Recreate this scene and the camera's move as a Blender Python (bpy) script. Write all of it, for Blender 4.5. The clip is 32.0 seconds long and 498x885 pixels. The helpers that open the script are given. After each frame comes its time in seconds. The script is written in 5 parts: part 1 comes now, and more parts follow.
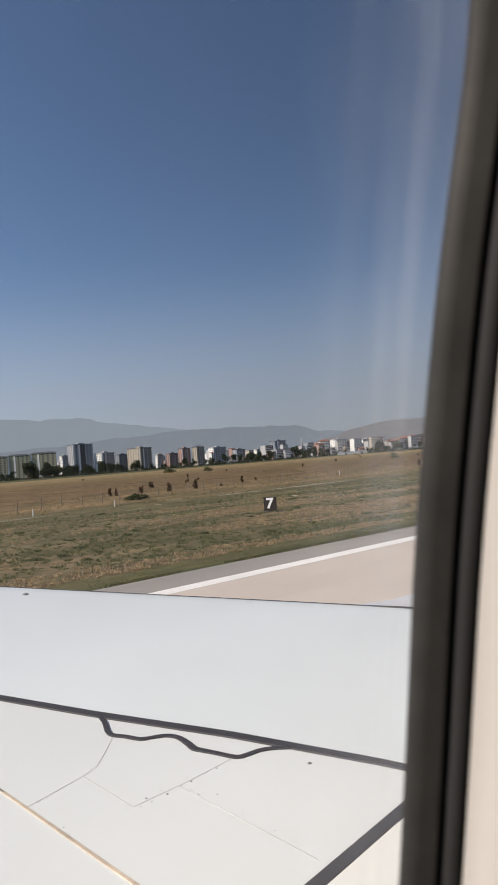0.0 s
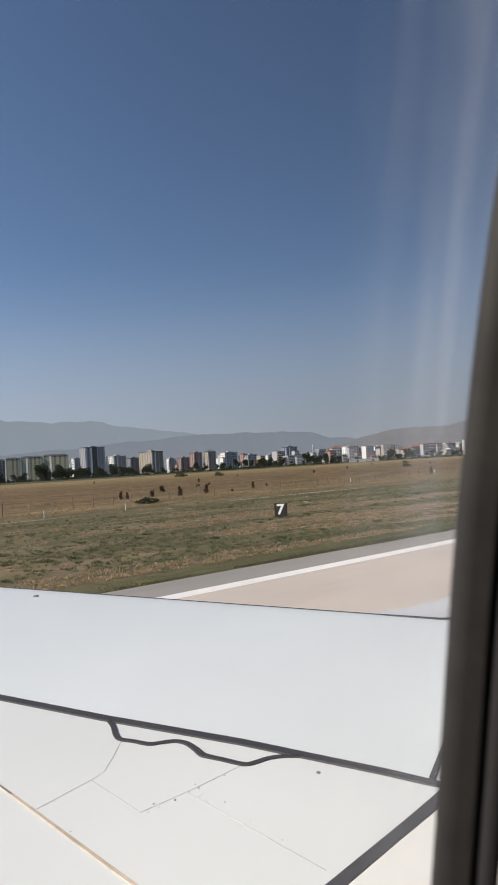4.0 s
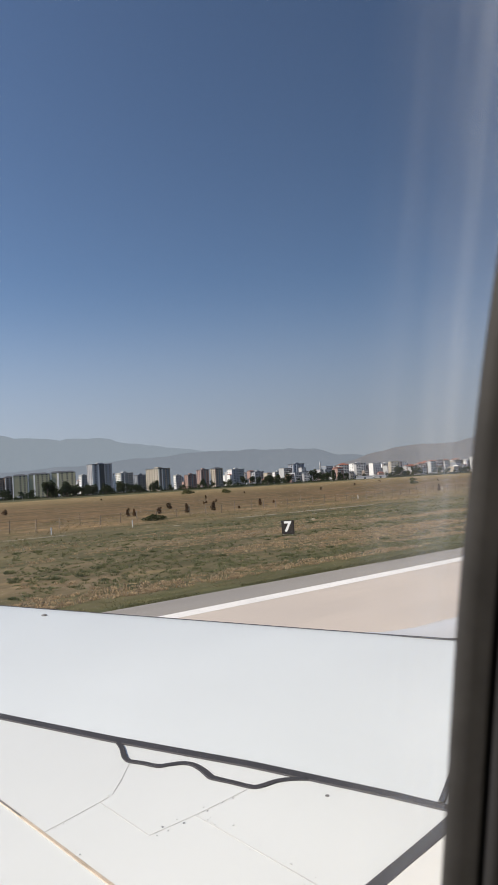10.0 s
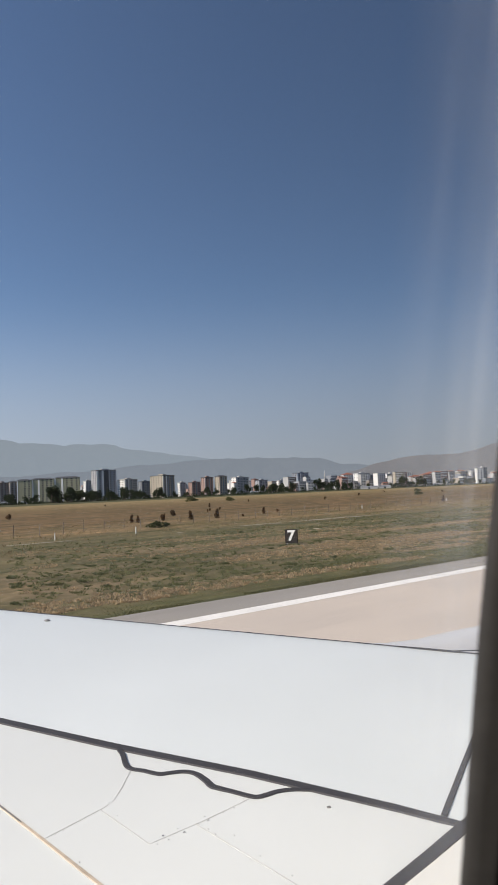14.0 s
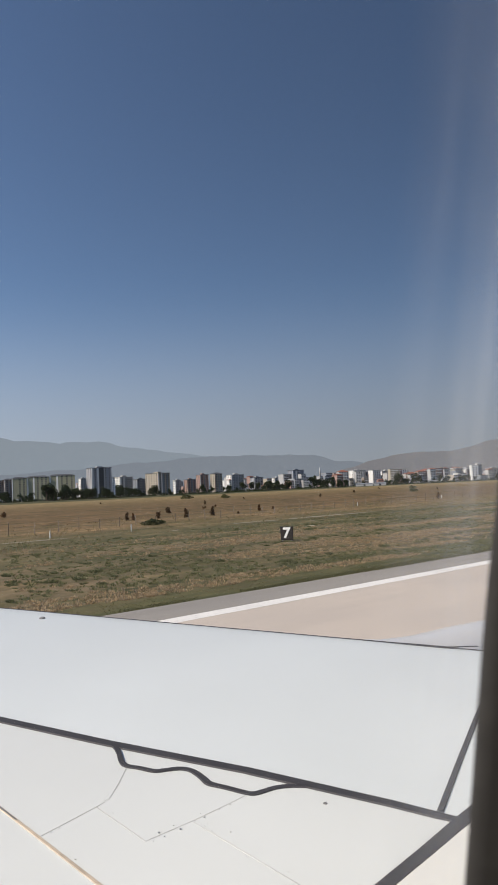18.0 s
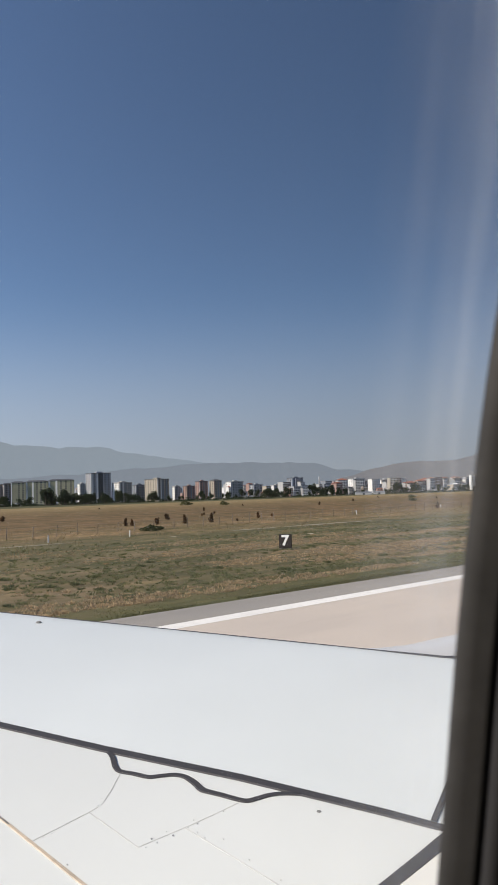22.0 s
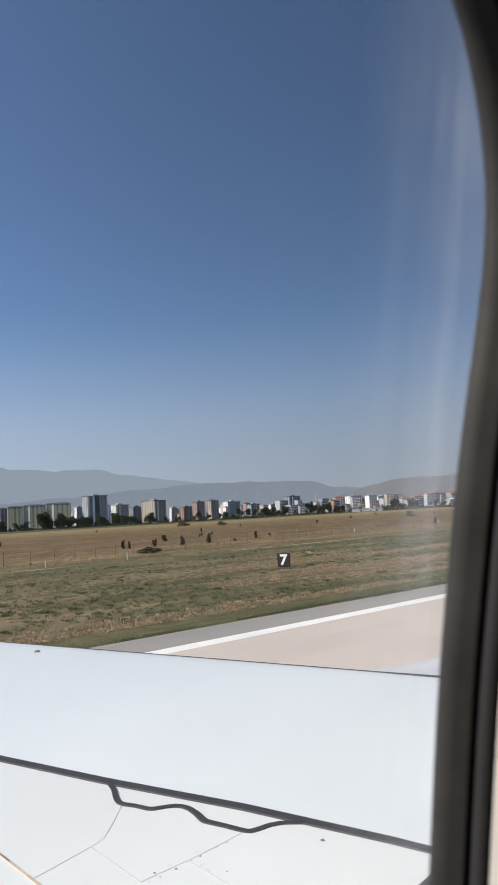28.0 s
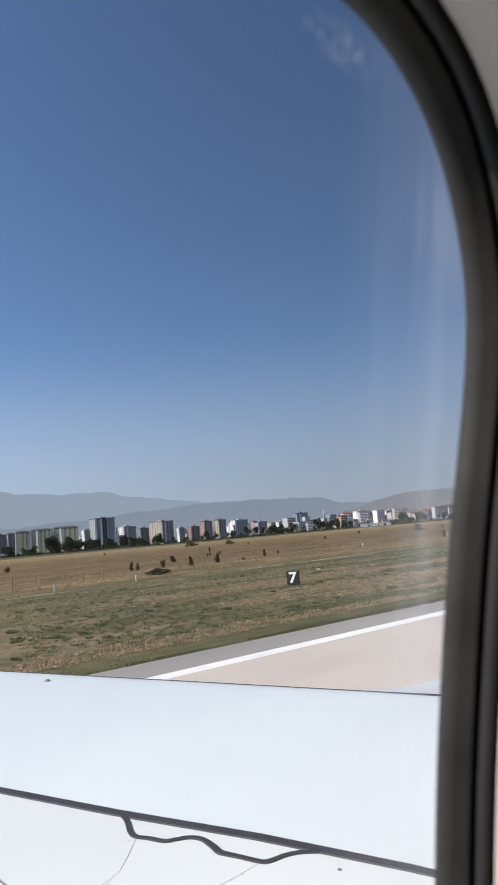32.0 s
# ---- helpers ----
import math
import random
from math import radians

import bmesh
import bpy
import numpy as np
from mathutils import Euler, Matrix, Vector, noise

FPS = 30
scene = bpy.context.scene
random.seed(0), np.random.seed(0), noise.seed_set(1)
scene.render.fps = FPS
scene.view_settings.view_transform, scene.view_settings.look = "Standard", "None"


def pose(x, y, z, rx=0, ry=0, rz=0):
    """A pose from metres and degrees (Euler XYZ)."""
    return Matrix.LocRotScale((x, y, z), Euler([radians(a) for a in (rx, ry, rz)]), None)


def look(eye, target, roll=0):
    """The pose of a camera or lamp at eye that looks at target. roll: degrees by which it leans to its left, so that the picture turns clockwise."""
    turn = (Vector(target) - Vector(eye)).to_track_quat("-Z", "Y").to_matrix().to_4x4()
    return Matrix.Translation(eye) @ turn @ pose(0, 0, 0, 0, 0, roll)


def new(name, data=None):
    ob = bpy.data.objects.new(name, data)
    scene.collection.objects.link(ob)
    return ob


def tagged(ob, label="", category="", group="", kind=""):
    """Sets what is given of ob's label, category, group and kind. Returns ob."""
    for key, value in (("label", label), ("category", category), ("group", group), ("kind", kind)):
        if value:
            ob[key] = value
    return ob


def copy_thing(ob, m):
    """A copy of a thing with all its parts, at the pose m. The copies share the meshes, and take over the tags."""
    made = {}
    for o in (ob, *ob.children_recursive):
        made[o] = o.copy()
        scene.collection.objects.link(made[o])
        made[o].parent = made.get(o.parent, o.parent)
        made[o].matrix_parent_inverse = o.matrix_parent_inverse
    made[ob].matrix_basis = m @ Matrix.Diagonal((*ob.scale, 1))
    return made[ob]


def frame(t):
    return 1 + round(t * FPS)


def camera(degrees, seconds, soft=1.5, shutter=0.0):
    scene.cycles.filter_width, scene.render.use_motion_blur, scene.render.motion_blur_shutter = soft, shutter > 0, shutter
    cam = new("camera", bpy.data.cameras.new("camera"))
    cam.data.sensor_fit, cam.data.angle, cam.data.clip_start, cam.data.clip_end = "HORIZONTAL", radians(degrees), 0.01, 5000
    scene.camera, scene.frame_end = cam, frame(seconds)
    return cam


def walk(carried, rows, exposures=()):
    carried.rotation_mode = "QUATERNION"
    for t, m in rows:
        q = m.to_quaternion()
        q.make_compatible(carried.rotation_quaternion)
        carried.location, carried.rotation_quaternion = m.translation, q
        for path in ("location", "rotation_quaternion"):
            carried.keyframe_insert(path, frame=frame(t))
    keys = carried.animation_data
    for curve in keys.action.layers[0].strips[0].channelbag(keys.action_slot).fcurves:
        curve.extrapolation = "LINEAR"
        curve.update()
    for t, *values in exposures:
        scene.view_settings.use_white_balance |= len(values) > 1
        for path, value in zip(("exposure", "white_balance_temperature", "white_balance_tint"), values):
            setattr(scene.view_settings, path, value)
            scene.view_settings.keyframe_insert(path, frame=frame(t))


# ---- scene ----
# The aircraft stands on the runway: +X is its heading, +Y its port side, z = 0 the ground.

# camera and path
cam = camera(38.0, 32.0, soft=1.5)
cam.data.dof.use_dof = True
cam.data.dof.focus_distance = 30.0
cam.data.dof.aperture_fstop = 22.0
PATH = [
    (0.0, pose(0.0227, 0.0016, 4.6818, 91.316, 4.354, -43.555)),
    (0.5, pose(0.0159, 0.0043, 4.6882, 91.646, 4.430, -43.297)),
    (1.0, pose(0.0122, 0.0021, 4.6922, 92.007, 4.554, -43.067)),
    (1.5, pose(0.0120, 0.0016, 4.6935, 91.860, 4.251, -43.177)),
    (2.0, pose(0.0112, -0.0011, 4.6880, 91.873, 3.803, -43.359)),
    (2.5, pose(0.0131, 0.0005, 4.6871, 92.016, 3.509, -43.178)),
    (3.0, pose(0.0172, 0.0094, 4.6837, 91.922, 3.320, -42.908)),
    (3.5, pose(0.0208, 0.0111, 4.6837, 91.787, 3.333, -42.695)),
    (5.5, pose(0.0105, -0.0021, 4.6942, 92.679, 3.826, -42.705)),
    (6.0, pose(0.0042, -0.0067, 4.7018, 93.029, 4.173, -42.957)),
    (6.5, pose(0.0019, -0.0014, 4.7036, 92.984, 3.604, -42.875)),
    (7.0, pose(-0.0076, 0.0046, 4.7110, 93.114, 3.546, -42.567)),
    (7.5, pose(0.0036, -0.0032, 4.7014, 92.917, 3.836, -42.842)),
    (8.0, pose(0.0033, 0.0019, 4.6918, 93.148, 3.109, -42.741)),
    (8.5, pose(0.0011, -0.0007, 4.7006, 93.244, 3.211, -42.738)),
    (9.0, pose(-0.0021, -0.0014, 4.7038, 93.255, 3.271, -42.579)),
    (9.5, pose(0.0016, 0.0099, 4.7011, 93.332, 3.376, -42.186)),
    (10.0, pose(-0.0017, -0.0069, 4.7038, 93.184, 3.364, -42.108)),
    (10.5, pose(-0.0098, 0.0000, 4.7065, 93.615, 2.352, -42.119)),
    (11.0, pose(-0.0097, -0.0055, 4.7047, 93.966, 2.271, -41.903)),
    (11.5, pose(-0.0104, -0.0119, 4.7055, 93.984, 2.699, -41.814)),
    (12.0, pose(-0.0114, -0.0063, 4.7055, 94.066, 2.633, -41.898)),
    (12.5, pose(-0.0042, -0.0001, 4.7005, 93.884, 2.266, -41.745)),
    (13.0, pose(-0.0060, 0.0024, 4.7007, 94.114, 2.140, -41.765)),
    (13.5, pose(-0.0080, -0.0038, 4.7023, 94.008, 2.504, -41.912)),
    (14.0, pose(-0.0068, -0.0024, 4.7032, 93.851, 2.477, -41.788)),
    (14.5, pose(-0.0029, 0.0033, 4.6975, 93.870, 2.277, -41.915)),
    (16.5, pose(-0.0072, -0.0012, 4.6959, 93.286, 2.360, -42.432)),
    (17.0, pose(-0.0063, 0.0036, 4.6966, 93.727, 2.085, -42.328)),
    (17.5, pose(-0.0014, 0.0103, 4.6951, 93.521, 2.373, -42.083)),
    (18.0, pose(-0.0021, 0.0047, 4.6994, 93.628, 2.608, -42.154)),
    (18.5, pose(-0.0032, -0.0064, 4.6986, 94.249, 2.441, -42.653)),
    (19.0, pose(-0.0080, -0.0149, 4.7045, 94.065, 2.371, -42.920)),
    (19.5, pose(-0.0062, 0.0027, 4.7000, 94.390, 2.473, -42.570)),
    (20.0, pose(0.0035, -0.0048, 4.6937, 94.137, 2.408, -42.749)),
    (20.5, pose(-0.0044, -0.0006, 4.6954, 93.988, 1.893, -42.901)),
    (21.0, pose(-0.0077, 0.0073, 4.6981, 93.830, 1.387, -42.560)),
    (21.5, pose(-0.0001, 0.0028, 4.6946, 93.742, 1.709, -42.137)),
    (22.0, pose(-0.0009, -0.0036, 4.6954, 94.189, 1.902, -42.219)),
    (22.5, pose(-0.0001, 0.0047, 4.6946, 94.223, 1.672, -41.947)),
    (23.0, pose(0.0045, -0.0025, 4.6878, 94.013, 2.220, -42.251)),
    (23.5, pose(0.0074, -0.0127, 4.6966, 94.008, 2.641, -42.738)),
    (24.0, pose(0.0126, -0.0103, 4.6846, 93.656, 2.634, -42.817)),
    (24.5, pose(0.0075, -0.0011, 4.6903, 94.191, 2.473, -42.573)),
    (25.0, pose(-0.0011, -0.0006, 4.6904, 94.942, 2.236, -42.208)),
    (25.5, pose(0.0058, 0.0036, 4.6898, 94.355, 1.914, -41.973)),
    (26.0, pose(-0.0002, 0.0026, 4.6879, 94.664, 2.110, -41.971)),
    (26.5, pose(-0.0021, 0.0001, 4.6996, 94.641, 2.587, -41.988)),
    (28.5, pose(-0.0093, -0.0235, 4.7227, 96.313, 3.384, -42.447)),
    (29.0, pose(-0.0094, -0.0240, 4.7191, 96.691, 3.631, -42.302)),
    (29.5, pose(-0.0075, -0.0219, 4.7194, 96.295, 3.697, -42.177)),
    (30.0, pose(-0.0081, -0.0236, 4.7236, 96.147, 3.494, -42.216)),
    (30.5, pose(-0.0078, -0.0244, 4.7287, 97.114, 3.742, -42.214)),
    (31.0, pose(-0.0042, -0.0231, 4.7302, 97.276, 4.215, -42.205)),
    (31.5, pose(-0.0090, -0.0274, 4.7344, 97.340, 4.132, -41.985)),
    (32.0, pose(-0.0097, -0.0319, 4.7514, 97.181, 4.783, -41.815)),
]
walk(cam, PATH, exposures=[(0.0, 0.00, 7420, 13.0), (1.0, 0.06, 7420, 13.0), (3.0, 0.00, 7350, 12.5), (6.0, 0.06, 7270, 11.5), (8.0, 0.10, 7280, 11.6), (10.0, 0.10, 7310, 11.8), (12.0, 0.08, 7350, 12.0), (13.0, 0.00, 7350, 12.0), (14.0, 0.09, 7330, 12.0), (17.0, 0.08, 7270, 11.5), (18.0, -0.02, 7350, 12.0), (19.0, 0.06, 7310, 12.0), (22.0, 0.08, 7270, 11.5), (23.0, 0.04, 7350, 12.0), (25.0, 0.14, 7170, 11.0), (26.0, 0.07, 7140, 11.0), (29.0, 0.20, 6880, 10.5), (30.0, 0.14, 6820, 10.5), (31.0, 0.17, 6820, 10.5), (32.0, 0.24, 6760, 10.5)])

# world, sun
SUN_AZ, SUN_EL = radians(163), radians(42)
world = bpy.data.worlds.new("sky")
scene.world = world
world.use_nodes = True
wn = world.node_tree
sky = wn.nodes.new("ShaderNodeTexSky")
sky.sky_type = "NISHITA"
sky.sun_disc = False
sky.sun_elevation = SUN_EL
sky.sun_rotation = radians(90) - SUN_AZ
sky.altitude = 1050
sky.air_density = 1.0
sky.dust_density = 0.35
sky.ozone_density = 6.0
wn.nodes["Background"].inputs["Strength"].default_value = 0.0955
# summer haze: the lowest degrees of the sky turn pale grey all round
geo = wn.nodes.new("ShaderNodeTexCoord")
sep = wn.nodes.new("ShaderNodeSeparateXYZ")
wn.links.new(geo.outputs["Generated"], sep.inputs[0])
fall = wn.nodes.new("ShaderNodeMapRange")
fall.interpolation_type = "SMOOTHERSTEP"
fall.inputs["From Min"].default_value, fall.inputs["From Max"].default_value = 0.0, 0.31
fall.inputs["To Min"].default_value, fall.inputs["To Max"].default_value = 0.82, 0.0
wn.links.new(sep.outputs["Z"], fall.inputs["Value"])
haze = wn.nodes.new("ShaderNodeMix")
haze.data_type = "RGBA"
haze.inputs[7].default_value = (3.32, 3.88, 5.05, 1)
wn.links.new(fall.outputs[0], haze.inputs[0])
wn.links.new(sky.outputs["Color"], haze.inputs[6])
# the haze scatters forwards: the whole sky brightens gently towards the sun's side
toward = wn.nodes.new("ShaderNodeVectorMath")
toward.operation = "DOT_PRODUCT"
toward.inputs[1].default_value = (math.cos(SUN_AZ), math.sin(SUN_AZ), 0)
wn.links.new(geo.outputs["Generated"], toward.inputs[0])
gain = wn.nodes.new("ShaderNodeMapRange")
gain.inputs["From Min"].default_value, gain.inputs["From Max"].default_value = -1.0, 1.0
gain.inputs["To Min"].default_value, gain.inputs["To Max"].default_value = 0.455, 1.985
wn.links.new(toward.outputs["Value"], gain.inputs["Value"])
lit = wn.nodes.new("ShaderNodeVectorMath")
lit.operation = "SCALE"
wn.links.new(haze.outputs[2], lit.inputs[0])
wn.links.new(gain.outputs[0], lit.inputs["Scale"])
wn.links.new(lit.outputs[0], wn.nodes["Background"].inputs["Color"])
sun = new("sun", bpy.data.lights.new("sun", "SUN"))
sun.data.energy = 4.35
sun.data.angle = radians(0.53)
sun.data.color = (1.0, 0.94, 0.84)
sun_from = Vector((math.cos(SUN_AZ) * math.cos(SUN_EL), math.sin(SUN_AZ) * math.cos(SUN_EL), math.sin(SUN_EL)))
sun.matrix_world = look(sun_from * 50 + Vector((0, 0, 5)), (0, 0, 5))


# materials
def nodes_of(name):
    m = bpy.data.materials.new(name)
    m.use_nodes = True
    return m, m.node_tree, m.node_tree.nodes["Principled BSDF"]


def noise_node(nt, scale, vector, detail=4.0, rough=0.55):
    n = nt.nodes.new("ShaderNodeTexNoise")
    n.inputs["Scale"].default_value = scale
    n.inputs["Detail"].default_value = detail
    n.inputs["Roughness"].default_value = rough
    nt.links.new(vector, n.inputs["Vector"])
    return n


def ramp(nt, source, stops):
    r = nt.nodes.new("ShaderNodeValToRGB")
    els = r.color_ramp.elements
    while len(els) < len(stops):
        els.new(0.5)
    for e, (p, c) in zip(els, stops):
        e.position = p
        e.color = (*c, 1) if len(c) == 3 else c
    nt.links.new(source, r.inputs["Fac"])
    return r


def mixed(nt, fac, a, b, kind="MIX"):
    m = nt.nodes.new("ShaderNodeMix")
    m.data_type = "RGBA"
    m.blend_type = kind
    for key, v in ((0, fac), (6, a), (7, b)):
        if hasattr(v, "is_linked"):
            nt.links.new(v, m.inputs[key])
        else:
            m.inputs[key].default_value = v if key == 0 else (*v, 1)
    return m.outputs[2]


def math_node(nt, op, a, b=0.0, clamp=False):
    m = nt.nodes.new("ShaderNodeMath")
    m.operation = op
    m.use_clamp = clamp
    for i, v in enumerate((a, b)):
        if hasattr(v, "is_linked"):
            nt.links.new(v, m.inputs[i])
        else:
            m.inputs[i].default_value = v
    return m.outputs[0]


def bump(nt, bsdf, height, strength, distance):
    b = nt.nodes.new("ShaderNodeBump")
    b.inputs["Strength"].default_value = strength
    b.inputs["Distance"].default_value = distance
    nt.links.new(height, b.inputs["Height"])
    nt.links.new(b.outputs["Normal"], bsdf.inputs["Normal"])


def surface(name, colour, rough=0.6, fine=40.0, coarse=1.5, vary=0.12, metal=0.0, relief=0.0, per_object=0.0, coat=0.0):
    """A painted or mineral surface with grain, blotches and, if wanted, a shade of its own for each object."""
    m, nt, b = nodes_of(name)
    co = nt.nodes.new("ShaderNodeTexCoord").outputs["Object"]
    f, c = noise_node(nt, fine, co), noise_node(nt, coarse, co, 5.0)
    dark, light = tuple(x * (1 - vary) for x in colour), tuple(min(1.0, x * (1 + vary * 0.8)) for x in colour)
    col = mixed(nt, ramp(nt, c.outputs["Fac"], [(0.3, (0, 0, 0)), (0.7, (1, 1, 1))]).outputs["Color"], dark, light)
    grain = ramp(nt, f.outputs["Fac"], [(0.3, (1 - vary * 0.5,) * 3), (0.7, (1 + vary * 0.3,) * 3)])
    col = mixed(nt, 1.0, col, grain.outputs["Color"], "MULTIPLY")
    if per_object:
        info = nt.nodes.new("ShaderNodeObjectInfo")
        own = ramp(nt, info.outputs["Random"], [(0.0, (1 - per_object,) * 3), (1.0, (1 + per_object * 0.6,) * 3)])
        col = mixed(nt, 1.0, col, own.outputs["Color"], "MULTIPLY")
    nt.links.new(col, b.inputs["Base Color"])
    b.inputs["Roughness"].default_value = rough
    b.inputs["Metallic"].default_value = metal
    b.inputs["Coat Weight"].default_value = coat
    b.inputs["Coat Roughness"].default_value = 0.15
    if relief:
        bump(nt, b, f.outputs["Fac"], 0.5, relief)
    return m


WING_WHITE = surface("wing_white_paint", (0.745, 0.768, 0.742), 0.42, 300, 1.3, 0.035, coat=0.15)
SLAT_PAINT = surface("slat_grey_white_paint", (0.764, 0.806, 0.796), 0.38, 300, 0.7, 0.05, coat=0.25)
FAIRING = surface("fairing_paint", (0.82, 0.81, 0.75), 0.4, 300, 1.3, 0.03, coat=0.2)
SEALANT = surface("dark_grey_sealant", (0.045, 0.0435, 0.048), 0.72, 120, 6, 0.18)
TAN_SEAL = surface("tan_sealant", (0.60, 0.50, 0.39), 0.6, 90, 7, 0.3)
JOINT = surface("panel_joint", (0.54, 0.54, 0.52), 0.6, 90, 7, 0.25)
SEAM_GREY = surface("grey_seam", (0.20, 0.195, 0.19), 0.65, 90, 7, 0.3)
STEEL = surface("fastener_steel", (0.42, 0.42, 0.42), 0.4, 200, 20, 0.25, 0.8)
NACELLE = surface("nacelle_paint", (0.80, 0.80, 0.79), 0.35, 200, 1.0, 0.03, coat=0.3)
SKIN = surface("fuselage_paint", (0.80, 0.80, 0.80), 0.35, 200, 1.0, 0.03, coat=0.3)
FRAME_GREY = surface("window_frame_grey", (0.028, 0.0268, 0.0262), 0.7, 260, 40, 0.3)
GASKET = surface("charcoal_rubber", (0.018, 0.0175, 0.019), 0.8, 260, 14, 0.2)
RUBBER = surface("black_rubber", (0.010, 0.010, 0.011), 0.9, 260, 14, 0.2)
LINER = surface("cream_cabin_liner", (0.92, 0.89, 0.878), 0.55, 500, 3, 0.04)
CABIN = surface("cabin_furnishing", (0.20, 0.20, 0.215), 0.8, 90, 3, 0.2)
CARPET = surface("cabin_floor", (0.06, 0.065, 0.08), 0.9, 300, 3, 0.2)
TYRE = surface("tyre_rubber", (0.02, 0.02, 0.02), 0.8, 60, 6, 0.2)
SIGN_DARK = surface("sign_board", (0.022, 0.016, 0.014), 0.85, 30, 2, 0.2)
SIGN_WHITE = surface("sign_white", (0.82, 0.82, 0.8), 0.5, 30, 2, 0.05)
SIGN_YELLOW = surface("sign_yellow", (0.85, 0.55, 0.05), 0.5, 30, 2, 0.05)
POST_MAT = surface("weathered_post", (0.26, 0.21, 0.165), 0.85, 30, 2, 0.25, per_object=0.3)
WHITE_POST = surface("white_marker", (0.75, 0.75, 0.72), 0.6, 30, 2, 0.1)
WIRE = surface("fence_wire", (0.25, 0.25, 0.25), 0.5, 30, 2, 0.2, 0.7)
LINE_WHITE = surface("runway_line_paint", (0.86, 0.84, 0.80), 0.7, 6, 0.4, 0.1)
BARK = surface("bark", (0.09, 0.07, 0.05), 0.9, 20, 3, 0.3)
RED = surface("orange_red_paint", (0.62, 0.17, 0.09), 0.5, 30, 1, 0.12)
METAL_GREY = surface("galvanised_metal", (0.45, 0.46, 0.47), 0.45, 40, 2, 0.12, 0.6)
ROOF_TILE = surface("red_roof_tile", (0.27, 0.10, 0.065), 0.8, 4, 0.3, 0.25, per_object=0.3)
ROOF_DARK = surface("dark_roof", (0.07, 0.075, 0.085), 0.7, 4, 0.3, 0.2, per_object=0.2)
CONCRETE = surface("building_concrete", (0.40, 0.39, 0.37), 0.8, 2, 0.12, 0.15)
GLASS_DARK = surface("window_glass_dark", (0.06, 0.067, 0.08), 0.2, 2, 0.2, 0.3, per_object=0.5)


def foliage(name, colour, spread=0.5):
    m, nt, b = nodes_of(name)
    geo = nt.nodes.new("ShaderNodeNewGeometry")
    info = nt.nodes.new("ShaderNodeObjectInfo")
    a = ramp(nt, geo.outputs["Random Per Island"], [(0.0, tuple(x * (1 - spread) for x in colour)), (0.6, colour), (1.0, tuple(x * (1 + spread) for x in colour))])
    own = ramp(nt, info.outputs["Random"], [(0.0, (0.75, 0.8, 0.75)), (1.0, (1.2, 1.1, 1.0))])
    col = mixed(nt, 1.0, a.outputs["Color"], own.outputs["Color"], "MULTIPLY")
    nt.links.new(col, b.inputs["Base Color"])
    b.inputs["Roughness"].default_value = 0.8
    b.inputs["Specular IOR Level"].default_value = 0.2
    tr = nt.nodes.new("ShaderNodeBsdfTranslucent")
    nt.links.new(col, tr.inputs["Color"])
    mix = nt.nodes.new("ShaderNodeMixShader")
    mix.inputs["Fac"].default_value = 0.45
    nt.links.new(b.outputs[0], mix.inputs[1])
    nt.links.new(tr.outputs[0], mix.inputs[2])
    nt.links.new(mix.outputs[0], nt.nodes["Material Output"].inputs["Surface"])
    return m


LEAF = foliage("tree_leaves", (0.045, 0.062, 0.032))
NEEDLE = foliage("conifer_needles", (0.030, 0.045, 0.028))
RUSTY = foliage("rusty_shrub", (0.125, 0.075, 0.042))
LOW_LEAF = foliage("low_bush_leaves", (0.115, 0.128, 0.062))
DRY_GRASS = foliage("dry_grass", (0.40, 0.315, 0.20), 0.2)
VERGE_GRASS = foliage("verge_grass", (0.20, 0.19, 0.10), 0.25)
STRAW = foliage("straw", (0.44, 0.358, 0.247), 0.35)
WEED = foliage("dark_weeds", (0.19, 0.20, 0.105), 0.35)
GREEN_GRASS = foliage("green_grass", (0.24, 0.245, 0.135), 0.2)


